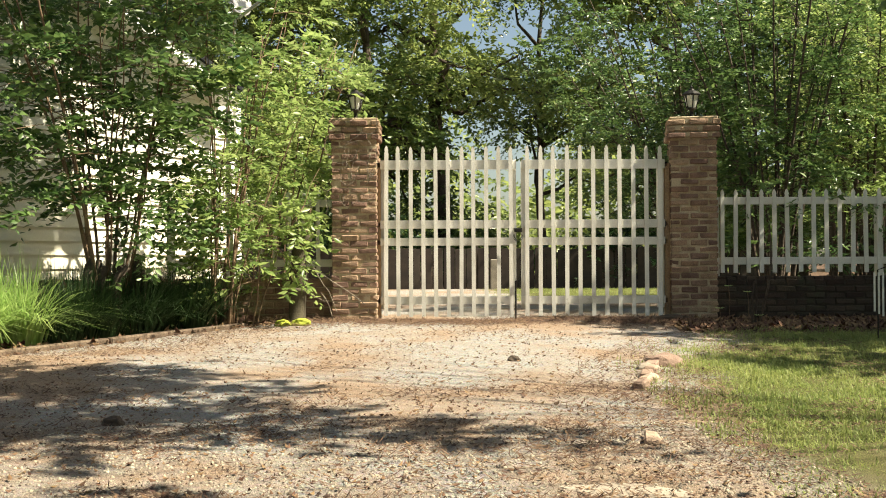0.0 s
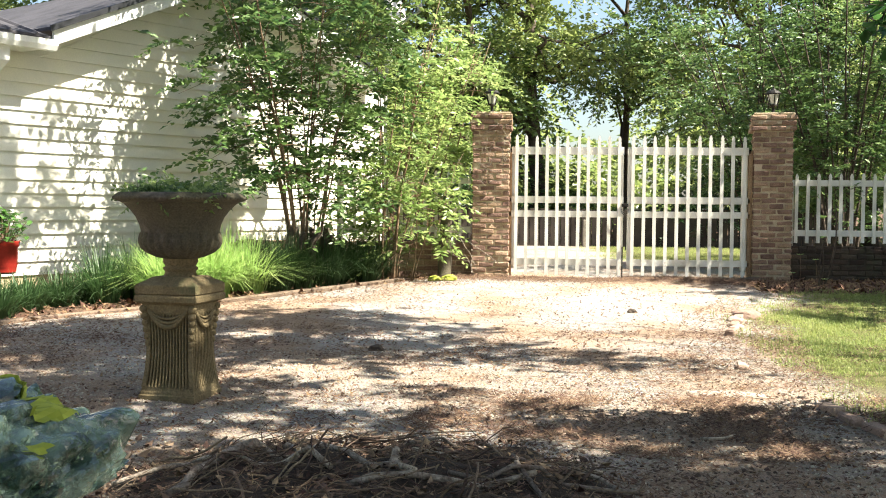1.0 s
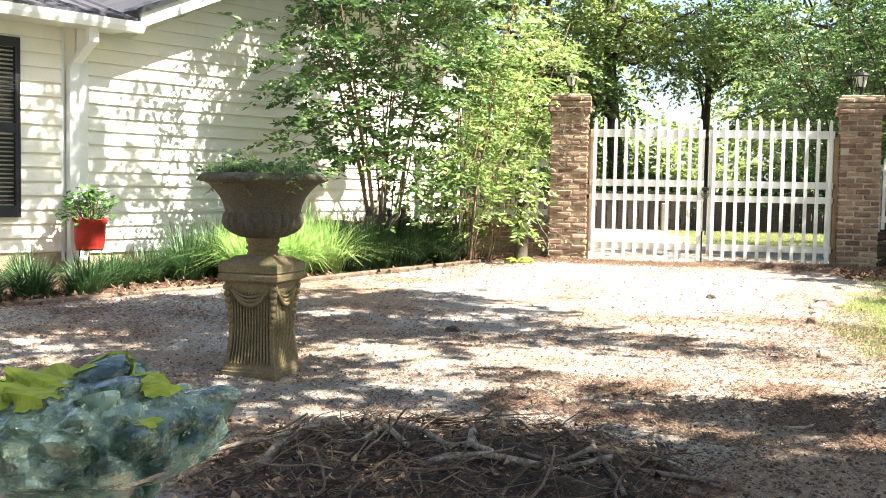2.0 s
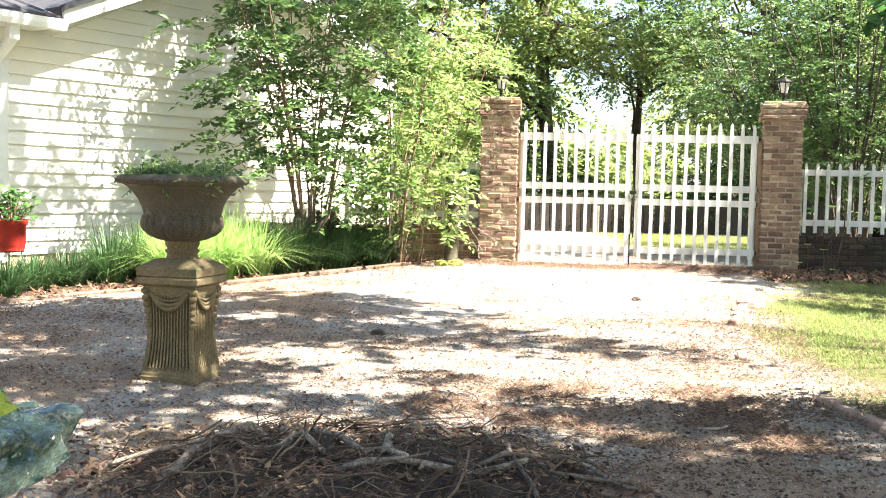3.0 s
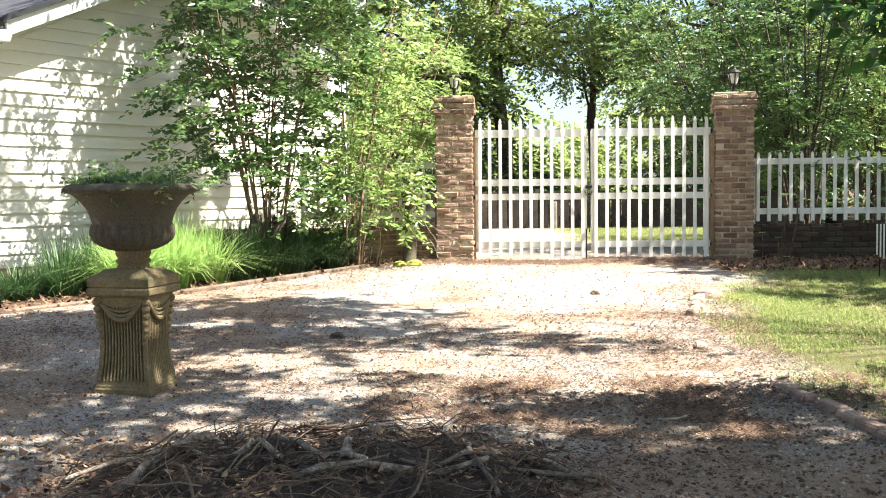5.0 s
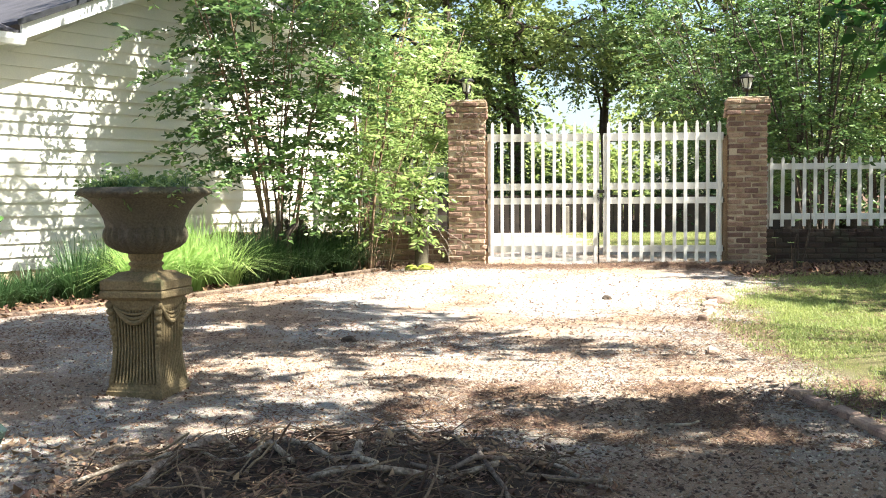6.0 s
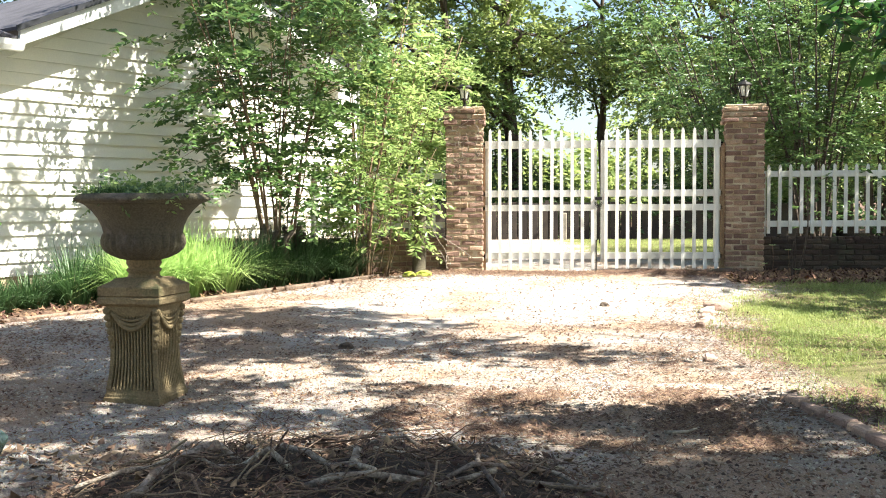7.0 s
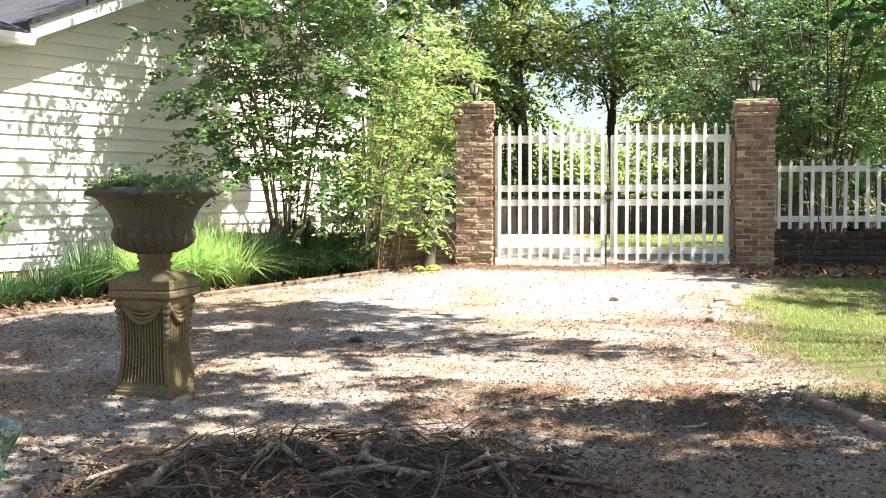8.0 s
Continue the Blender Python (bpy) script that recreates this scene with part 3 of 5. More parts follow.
def build_house():
    h = thing("house", "white house with lapped siding, grey roof and gutter", "house", HOUSE)
    right = 2 * PEAK
    wall = Geo()
    wall.prism([(-9, -0.3), (right, -0.3), (right, 2.6), (PEAK, rake_z(PEAK) - 0.1), (0.2, 2.52), (-9, 2.52)], 0.0, 0.2)
    wall.box(right - 0.2, 0.2, -0.3, right, 6, 2.55)
    part("wall", wall, SIDING, h)
    base = Geo().box(-9, -0.012, -0.3, right, 0.0, 0.12)
    part("foundation", base, MORTAR, h)
    z = 0.1
    while z < 4.2:
        zt = z + BOARD + 0.012
        if z < EAVE - 0.1:
            part("siding_board", board_geo(0.0, right, z), SIDING, h)
            part("siding_board", board_geo(-9, -0.31, z + 0.035), SIDING, h)
        else:
            def left_at(q):
                return max(0.0, (q - 2.56) / RAKE + 0.68)
            a, b = left_at(z), left_at(zt)
            if b < PEAK - 0.1:
                part("siding_board", board_geo(a, right - a, z, b, right - b), SIDING, h)
        z += BOARD
    part("corner_trim", Geo().box(-0.13, -0.034, 0.02, 0.0, 0.0, 2.56, 0.005), TRIM, h)
    part("corner_trim", Geo().box(-0.31, -0.02, 0.02, -0.27, 0.0, 2.56, 0.004), TRIM, h)
    part("corner_trim", Geo().box(right - 0.1, -0.034, 0.02, right, 0.0, 2.6, 0.005), TRIM, h)
    # downspout: oblong pipe with a swan neck up to the gutter
    spout = Geo()
    def oblong(cx, cy, z_, w=0.055, d=0.04):
        return [(cx - w, cy - d, z_), (cx + w, cy - d, z_), (cx + w, cy + d, z_), (cx - w, cy + d, z_)]
    rows = [(-0.2, -0.065, 0.0), (-0.2, -0.065, 2.05), (-0.19, -0.085, 2.12), (-0.16, -0.25, 2.26), (-0.13, -0.33, 2.34), (-0.13, -0.34, 2.5)]
    v = [p for r in rows for p in oblong(*r)]
    f = [(4 * i + a, 4 * i + (a + 1) % 4, 4 * i + 4 + (a + 1) % 4, 4 * i + 4 + a) for i in range(len(rows) - 1) for a in range(4)]
    part("downspout", spout.add(v, f + [(0, 1, 2, 3)]), TRIM, h, "white metal downspout")
    # eave: soffit, fascia, gutter with an open top
    part("soffit", Geo().box(-9, -0.36, 2.5, 0.3, 0.0, 2.52), TRIM, h)
    gut = Geo()
    prof = [(-0.36, 2.6), (-0.36, 2.49), (-0.45, 2.49), (-0.475, 2.54), (-0.48, 2.6), (-0.47, 2.6), (-0.465, 2.545), (-0.445, 2.5), (-0.37, 2.5), (-0.37, 2.6)]
    n = len(prof)
    gut.add([(-9, y, q) for y, q in prof] + [(0.42, y, q) for y, q in prof], [(i, (i + 1) % n, n + (i + 1) % n, n + i) for i in range(n)] + [(n, n + 1, n + 2, n + 3, n + 4)])
    part("gutter", gut, TRIM, h, "white metal gutter")
    rl = math.atan(RAKE)
    # eave roof on the near side, running up away from the gutter
    roof = Geo().add([(-9, -0.44, 2.615), (0.35, -0.44, 2.615), (0.35, 2.6, 3.55), (-9, 2.6, 3.55), (-9, -0.44, 2.64), (0.35, -0.44, 2.64), (0.35, 2.6, 3.575), (-9, 2.6, 3.575)],
                     [(0, 1, 2, 3), (4, 5, 6, 7), (0, 1, 5, 4), (1, 2, 6, 5), (2, 3, 7, 6), (3, 0, 4, 7)])
    part("roof", roof, ROOF, h, "grey weathered metal roof")
    for sgn in (1, -1):
        def at(x):
            return x if sgn > 0 else right - x
        a, b = 0.4, PEAK
        za, zb = 2.68, rake_z(PEAK) + 0.04
        out = [(at(a), za - 0.13), (at(b), zb - 0.16), (at(b), zb), (at(a), za + 0.03)]
        part("rake_board", Geo().prism(out, -0.43, -0.39), TRIM, h, "wide white rake board")
        part("soffit", Geo().prism([(at(a), za - 0.1), (at(b), zb - 0.13), (at(b), zb - 0.11), (at(a), za - 0.08)], -0.39, 0.0), TRIM, h)
        slab = [(at(a - 0.06), za + 0.02), (at(b), zb + 0.03), (at(b), zb + 0.065), (at(a - 0.06), za + 0.055)]
        part("roof", Geo().prism(slab, -0.46, 7), ROOF, h, "grey weathered metal roof")
        part("roof_edge", Geo().prism([(at(a - 0.07), za + 0.0), (at(b), zb + 0.01), (at(b), zb + 0.075), (at(a - 0.07), za + 0.065)], -0.475, -0.462), SHUTTER, h, "dark roof edge")
    for x in np.arange(-8.8, 0.35, 0.3):
        part("roof_rib", Geo().add([(x - 0.02, -0.44, 2.64), (x + 0.02, -0.44, 2.64), (x + 0.02, 2.6, 3.575), (x - 0.02, 2.6, 3.575), (x, -0.44, 2.665), (x, 2.6, 3.6)], [(0, 4, 5, 3), (1, 4, 5, 2), (0, 1, 4)]), ROOF, h)
    # louvred shutter and the window beside it
    sh = part("shutter", Geo().box(-1.25, -0.07, 0.5, -1.19, -0.03, 2.33, 0.004).box(-0.84, -0.07, 0.5, -0.78, -0.03, 2.33, 0.004)
              .box(-1.19, -0.07, 2.23, -0.84, -0.03, 2.33).box(-1.19, -0.07, 0.5, -0.84, -0.03, 0.62).box(-1.19, -0.07, 1.36, -0.84, -0.03, 1.46), SHUTTER, h, "black louvred shutter")
    for z in list(np.arange(0.65, 1.35, 0.045)) + list(np.arange(1.49, 2.22, 0.045)):
        part("slat", Geo().box(-1.19, -0.02, -0.004, -0.84, 0.02, 0.004, 0, pose(0, -0.05, z, 35)), SHUTTER, sh)
    w = part("window", Geo().box(-2.35, -0.05, 0.55, -1.28, -0.03, 2.3), SHUTTER, h, "dark window glass in white frame")
    for a in ((-2.4, 0.5, -2.33, 2.35), (-1.32, 0.5, -1.255, 2.35), (-2.33, 2.28, -1.32, 2.35), (-2.33, 0.5, -1.32, 0.57), (-2.33, 1.4, -1.32, 1.46)):
        part("window_frame", Geo().box(a[0], -0.075, a[1], a[2], -0.052, a[3], 0.004), TRIM, w)
    return h


build_house()

# ---- urn on its pedestal ----
UX, UY = -3.363, -7.16
UZ = ground_z(UX, UY)
USCALE = 0.955


def square_loft(rows, per_side, flute=None):
    """Square sections (half width, z), each side split for flutes: flute(u, z) pushes it in."""
    g = Geo()
    n = 4 * per_side
    for a, z in rows:
        for s in range(4):
            for i in range(per_side):
                u = 2 * i / per_side - 1
                d = a - (flute(u, z) if flute else 0)
                p = Vector((u * a, -d, z))
                p.rotate(Euler((0, 0, s * math.pi / 2)))
                g.v.append(tuple(p))
    for k in range(len(rows) - 1):
        for i in range(n):
            e = (i + 1) % n
            g.f.append((k * n + i, k * n + e, (k + 1) * n + e, (k + 1) * n + i))
    g.f.append(tuple(reversed(range(n))))
    g.f.append(tuple((len(rows) - 1) * n + i for i in range(n)))
    return g


def pedestal():
    p = thing("pedestal", "square fluted cast stone pedestal with carved swags", "pedestal", pose(UX, UY, UZ, 0, 0, -10) @ Matrix.Scale(USCALE, 4))

    def reed(u, z):
        if abs(u) > 0.86 or z < 0.075 or z > 0.5:
            return 0.0
        fade = min(1, (z - 0.075) / 0.02, (0.5 - z) / 0.02)
        return 0.03 * fade * (0.5 - 0.5 * math.cos(math.pi * 13 * (u + 0.86) / 0.86)) ** 3
    part("foot", square_loft([(0.178, -0.03), (0.178, 0.03), (0.172, 0.036), (0.17, 0.05), (0.164, 0.062)], 8), STONE, p)
    rows = [(0.166, 0.06), (0.163, 0.075)] + [(0.132 + 0.034 * (1 - t) ** 2.4 + 0.022 * t ** 1.8, 0.08 + 0.43 * t) for t in np.linspace(0, 1, 14)] + [(0.156, 0.515), (0.16, 0.56)]
    part("shaft", square_loft(rows, 208, reed), STONE, p, "fluted shaft with mossy grooves")
    for s in range(4):
        m = pose(0, 0, 0, 0, 0, 90 * s)
        sw = Geo()
        for drop, r in ((0.10, 0.016), (0.075, 0.011), (0.05, 0.008)):
            pts = [m @ Vector((0.125 * u, -0.158, 0.53 - drop * (1 - u * u))) for u in np.linspace(-1, 1, 13)]
            sw.tube(pts, [r * (0.55 + 0.45 * (1 - u * u)) for u in np.linspace(-1, 1, 13)], 7)
        part("swag", sw, STONE, p, "", True)
        lf = Geo()
        c = m @ Vector((-0.15, -0.15, 0))
        for k in range(8):
            z = 0.535 - 0.04 * k
            lf.lathe([(0.002, -0.028), (0.024 - 0.0016 * k, -0.012), (0.027 - 0.002 * k, 0.008), (0.004, 0.028)], 8, None, (c.x * (1.03 - 0.022 * k), c.y * (1.03 - 0.022 * k), z))
        part("corner_leaf_drop", lf, STONE, p, "", True)
    part("cap", square_loft([(0.16, 0.56), (0.17, 0.566), (0.19, 0.574), (0.196, 0.58), (0.196, 0.606), (0.19, 0.618)], 8), STONE, p)
    return p


def urn():
    u = thing("urn", "dark weathered stone garden urn with gadrooned bowl on a pedestal", "urn", pose(UX, UY, UZ + 0.62 * USCALE, 0, 0, -10) @ Matrix.Scale(USCALE, 4))
    part("plinth", square_loft([(0.186, 0), (0.192, 0.006), (0.192, 0.05), (0.186, 0.058), (0.15, 0.078), (0.12, 0.1)], 8), STONE, u)
    part("stem", Geo().lathe([(0.16, 0.06), (0.125, 0.075), (0.098, 0.1), (0.088, 0.125), (0.092, 0.132), (0.1, 0.14), (0.1, 0.152), (0.088, 0.158), (0.094, 0.17), (0.102, 0.185), (0.1, 0.198), (0.105, 0.21)], 40), STONE, u, "", True)

    def lobes(a, i):
        return 1 + (0.075 * (abs(math.cos(a * 13)) - 0.6) if 1 <= i <= 7 else 0)
    bowl = [(0.10, 0.205), (0.14, 0.215), (0.19, 0.238), (0.222, 0.266), (0.236, 0.296), (0.236, 0.318), (0.232, 0.34), (0.228, 0.352), (0.226, 0.366), (0.236, 0.405), (0.256, 0.45), (0.286, 0.49), (0.322, 0.525), (0.348, 0.54)]
    part("bowl", Geo().lathe(bowl, 156, lobes), URN_STONE, u, "gadrooned bowl", True)
    rim = [(0.345, 0.538), (0.372, 0.546), (0.384, 0.556), (0.384, 0.566), (0.376, 0.574), (0.368, 0.584), (0.352, 0.592), (0.33, 0.594), (0.318, 0.575), (0.3, 0.53), (0.29, 0.5)]
    part("rim", Geo().lathe(rim, 96, None, (0, 0, 0), False), URN_STONE, u, "moulded lip", True)
    beads = Geo()
    for i in range(72):
        a = 2 * math.pi * i / 72
        beads.lathe([(0.003, -0.011), (0.011, -0.005), (0.011, 0.005), (0.003, 0.011)], 6, None, (0.378 * math.cos(a), 0.378 * math.sin(a), 0.561))
    part("bead_border", beads, URN_STONE, u)
    part("soil", Geo().lathe([(0.002, 0.55), (0.15, 0.553), (0.31, 0.55)], 32, None, (0, 0, 0), False), mat("dark_soil", (0.05, 0.035, 0.025), 0.95, 0.3, 6, 90, 0.6), u)
    return u


pedestal()
urn()

# ---- trees and shrubs ----
def limb(rng, a, b, n=6, wobble=0.08):
    a, b = np.array(a, float), np.array(b, float)
    t = np.linspace(0, 1, n)[:, None]
    w = np.cumsum(rng.normal(size=(n, 3)) * wobble, 0) * np.sin(np.pi * t)
    return a + (b - a) * t + w


def tree(x, y, height, blobs, twigs, seed, label, leaf=TREE_LEAF, trunk_r=0.16, bark=BARK, per=11, length=0.1, width=0.05, twig_len=0.5, stems=1, spread=0.3, shell=0.45, name="tree", category="tree", group="", lean=(0, 0), thick=0.42):
    """Tapered trunk or stems with limbs to every clump, and a crown of single leaves."""
    rng = np.random.default_rng(seed)
    z0 = ground_z(x, y)
    t = thing(name, label, category, pose(x, y, z0), group)
    for s in range(stems):
        a = 2 * math.pi * (s + rng.random() * 0.7) / max(stems, 1)
        r0 = 0.0 if stems == 1 else 0.09 + 0.05 * rng.random()
        foot = (r0 * math.cos(a), r0 * math.sin(a), -0.12)
        top = (spread * math.cos(a) + lean[0], spread * math.sin(a) + lean[1], height * (0.75 + 0.25 * rng.random()))
        pts = limb(rng, foot, top, 8, 0.05 if stems > 1 else 0.1)
        rad = [trunk_r * (1 - 0.8 * k / 7) * (1.25 if k == 0 else 1) for k in range(8)]
        part("trunk" if stems == 1 else "stem", Geo().tube(pts, rad, 9 if stems == 1 else 6), bark, t, "", True)
        if stems == 1:
            for bx, by, bz, rx, ry, rz in blobs:
                br = Geo()
                k = int(np.clip((bz - rz) / height * 8, 2, 6))
                br.tube(limb(rng, pts[k], (bx, by, bz), 6, 0.15), [trunk_r * thick * (1 - 0.8 * j / 5) for j in range(6)], 6)
                for _ in range(4):
                    d = unit(rng.normal(size=3))
                    br.tube(limb(rng, (bx, by, bz), np.array([bx, by, bz]) + d * [rx, ry, rz], 5, 0.08), [trunk_r * thick * 0.4 * (1 - 0.75 * j / 4) for j in range(5)], 5)
                part("branch", br, bark, t, "", True)
    base, axis, side, ln, wd = spray_leaves(rng, blobs, twigs, per, twig_len, length, width, 0.5, shell)
    part("crown", leaves_mesh("crown", base, axis, side, ln, wd, leaf), None, t)
    return t


def blob_crown(seed, cx, cy, z0, z1, r, n, size=0.9):
    """Uneven clumps that make one crown."""
    rng = np.random.default_rng(seed)
    out = []
    for _ in range(n):
        a, q, z = rng.random() * 2 * math.pi, math.sqrt(rng.random()) * r, z0 + (z1 - z0) * rng.random()
        s = size * (0.6 + 0.8 * rng.random())
        out.append((cx + q * math.cos(a), cy + q * math.sin(a), z, s, s, s * 0.7))
    return out


def fan_shrub(x, y, height, spread, stems, seed, label, leaf, stem_r=0.022, first=0.3, per_stem=12, reach=0.6, sprays=6, per=13, length=0.07, width=0.034, twig_len=0.3, arch=0.35, lean=(0, 0), bark=STEM, group="", extra=(), extra_twigs=0):
    """Many stems fanning from one foot, side branches along them, and drooping leafy twigs on those."""
    rng = np.random.default_rng(seed)
    t = thing("shrub", label, "shrub", pose(x, y, ground_z(x, y)), group)
    starts, ways = [], []
    for s in range(stems):
        a = 2 * math.pi * (s + 0.8 * rng.random()) / stems
        out = spread * (0.25 + 0.75 * rng.random())
        tall = height * (0.72 + 0.28 * rng.random())
        u = np.linspace(0, 1, 10)[:, None]
        way = np.array([math.cos(a), math.sin(a), 0.0])
        pts = way * (0.05 + 0.06 * rng.random()) + way * out * (0.45 * u + 0.55 * u ** 2) + np.array([lean[0], lean[1], 0.0]) * u ** 1.5 + np.array([0, 0, 1.0]) * (tall * u - 0.1)
        pts = pts + np.cumsum(rng.normal(size=(10, 3)) * [0.022, 0.022, 0.0], 0)
        r = stem_r * (0.6 + 0.6 * rng.random())
        part("stem", Geo().tube(pts, [r * (1.2 - 0.95 * k / 9) for k in range(10)], 6), bark, t, "", True)
        for _ in range(per_stem):
            f = first + (0.98 - first) * rng.random()
            k = min(int(f * 9), 8)
            p = pts[k] + (pts[k + 1] - pts[k]) * (f * 9 - k)
            d = unit(way * 0.5 + rng.normal(size=3) * [0.8, 0.8, 0.25] + [0, 0, 0.35])
            ln = reach * (1.15 - 0.55 * f) * (0.5 + 0.8 * rng.random())
            curve = [p + d * ln * q + np.array([0, 0, -arch * ln * q * q]) for q in (0, 0.35, 0.7, 1.0)]
            part("branch", Geo().tube(curve, [0.3 * r + 0.002, 0.0045, 0.003, 0.0018], 4), bark, t)
            for _ in range(sprays):
                q = 0.25 + 0.75 * rng.random()
                starts.append(p + d * ln * q + np.array([0, 0, -arch * ln * q * q]))
                ways.append(unit(d * 0.9 + rng.normal(size=3) * [0.8, 0.8, 0.3]))
    leaves = twig_leaves(rng, np.array(starts), np.array(ways), per, twig_len, length, width, 0.9)
    if len(extra):
        more = spray_leaves(rng, extra, extra_twigs, per, twig_len, length, width, 0.7, 0.2)
        leaves = tuple(np.concatenate([p, q]) for p, q in zip(leaves, more))
    part("crown", leaves_mesh("crown", *leaves, leaf), None, t)
    return t


# shrubs before the house: a tall many-stemmed one and looser light ones by the pillar
# its highest extra clumps stay out of view, added to shade the wall
fan_shrub(-3.85, -1.1, 4.9, 1.5, 15, 11, "tall green crape myrtle with many brown stems against the house", MYRTLE, 0.016, 0.26, 12, 0.8, 6, 11, 0.09, 0.043, 0.34, 0.4,
          extra=[(-1.1, -0.25, 4.5, 0.5, 0.45, 0.4), (-0.4, 0.65, 3.7, 0.85, 0.7, 0.8), (-0.5, 0.45, 4.7, 0.7, 0.7, 0.5), (-0.2, 0.9, 2.7, 0.5, 0.4, 0.4), (0.15, 0.0, 0.55, 0.35, 0.3, 0.25), (0.45, -0.1, 0.95, 0.35, 0.3, 0.2), (-1.45, -0.3, 2.75, 0.3, 0.2, 0.08), (-1.1, -0.3, 2.1, 0.28, 0.2, 0.08), (-0.75, -0.35, 1.35, 0.25, 0.2, 0.08)], extra_twigs=340)
rk = np.random.default_rng(18)
knot = thing("stump", "dark gnarled stump among the stems of the tall shrub", "stump", pose(-3.75, -1.2, ground_z(-3.75, -1.2)))
for k in range(7):
    a = 0.9 * k
    part("knot", Geo().tube(limb(rk, (0.05 * math.cos(a), 0.05 * math.sin(a), -0.08), (0.22 * math.cos(a), 0.2 * math.sin(a), 0.45 + 0.3 * rk.random()), 7, 0.035), [0.06, 0.055, 0.05, 0.052, 0.045, 0.036, 0.026], 8), BARK, knot, "", True)
fan_shrub(-2.95, -0.55, 3.7, 0.8, 9, 12, "loose light green shrub arching beside the brick pillar", MYRTLE_LIGHT, 0.014, 0.3, 7, 0.65, 5, 10, 0.085, 0.038, 0.34, 0.5, lean=(0.25, 0.1))
fan_shrub(-2.75, -0.4, 1.75, 0.5, 6, 13, "thin drooping shrub over a small garden pillar", MYRTLE_LIGHT, 0.009, 0.25, 8, 0.45, 4, 10, 0.085, 0.038, 0.28, 0.8, lean=(0.2, 0))
fan_shrub(-2.7, 0.95, 3.5, 0.6, 8, 14, "light green shrub behind the fence and pillar", MYRTLE_LIGHT, 0.014, 0.4, 10, 0.55, 5, 11, 0.09, 0.04, 0.32, 0.4, lean=(0.45, 0))

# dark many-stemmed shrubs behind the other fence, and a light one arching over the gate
# the rear shrubs get paler leaves that carry their sunlight as colour
for i, (x, y, h, sp, leaf, lx) in enumerate(((3.0, 1.5, 4.8, 1.5, MYRTLE, 0.1), (4.6, 2.6, 5.0, 1.4, MYRTLE_LIGHT, 0.0), (2.3, 2.7, 4.4, 1.2, MYRTLE, -0.6), (6.0, 3.2, 4.6, 1.3, SUNNY_LEAF, 0.0), (5.2, 5.2, 5.6, 1.6, SUNNY_LEAF, 0.2), (7.6, 4.0, 5.2, 1.6, SUNNY_LEAF, 0.0))):
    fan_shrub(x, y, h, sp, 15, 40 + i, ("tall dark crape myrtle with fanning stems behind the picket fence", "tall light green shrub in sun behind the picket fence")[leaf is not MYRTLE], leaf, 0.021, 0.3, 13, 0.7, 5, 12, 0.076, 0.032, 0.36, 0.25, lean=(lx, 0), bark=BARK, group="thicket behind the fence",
              extra=[(-0.5, -1.15, 1.22, 0.4, 0.15, 0.08), (0.5, -1.15, 1.2, 0.5, 0.15, 0.1), (1.5, -1.15, 1.1, 0.5, 0.15, 0.15), (0.4, -0.7, 0.75, 1.1, 0.2, 0.25), (1.9, -0.7, 0.7, 0.9, 0.2, 0.25)] if i == 0 else (), extra_twigs=120)

# woods beyond the gate
rw = random.Random(8)
WOODS = [(-10.5, 13, 9), (-7.2, 12.5, 10), (-4.6, 13, 9), (-2.4, 14, 12), (-0.75, 15.5, 11), (4.6, 14, 10), (7.2, 12.8, 9), (10.2, 13.5, 10), (13, 12.5, 10), (2.3, 20, 11), (-6, 18, 12), (-12, 17, 12), (8, 19, 12), (14.5, 18, 12), (-14.5, 11, 10)]
for i, (x, y, h) in enumerate(WOODS):
    open_crown = i in (4, 9)
    tree(x, y, h, blob_crown(100 + i, 0, 0, 1.5 if y < 16 and not open_crown else 3.2, h + 0.8, 2.7, 16 if open_crown else 24, 0.95), 1450 if open_crown else 1750, 200 + i, "tall leafy tree in the woods beyond the gate", SUNNY_LEAF if i % 3 else TREE_LEAF,
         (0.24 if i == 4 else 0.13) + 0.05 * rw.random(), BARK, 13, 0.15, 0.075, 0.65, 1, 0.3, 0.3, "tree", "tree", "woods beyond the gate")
# low undergrowth at the edge of the woods
for i in range(9):
    x = -10 + 2.6 * i
    tree(x, 12.2 + rw.uniform(-0.3, 1.2), 1.3, blob_crown(400 + i, 0, 0, 0.4, 1.5, 1.2, 9, 0.55), 380, 420 + i, "dark green undergrowth at the edge of the woods", DARK_LEAF if i % 2 else TREE_LEAF,
         0.015, BARK, 11, 0.13, 0.06, 0.5, 5, 0.4, 0.3, "shrub", "shrub", "undergrowth beyond the gate")
# closed far edge of the woods
far = []
rf = np.random.default_rng(77)
for x in np.arange(-60, 61, 3.5):
    for _ in range(6):
        low = 0.58 if -1 < x < 6 else 1.0
        far.append((x + rf.normal(), 34 + rf.random() * 10, 0.5 + (rf.random() * 7.5 + 2.5 * (rf.random() < 0.2)) * low, 2.4, 2.2, 1.8))
fb = spray_leaves(rf, far, 10500, 11, 1.3, 0.34, 0.2, 0.4, 0.3)
tagged(new("far_woods", leaves_mesh("far_woods", *fb, SUNNY_LEAF)), "distant green woods", "woods", kind="stuff")

# unseen trees added to shade the near part of the drive, lawn and walls
def over(spots, h, x, y):
    """Clumps at height h, given by the places on the ground that they shade, as seen from a trunk at x, y."""
    return [(sx + SUN.x / SUN.z * h - x, sy + SUN.y / SUN.z * h - y, h, r, r * 0.9, r * 0.5) for sx, sy, r in spots]


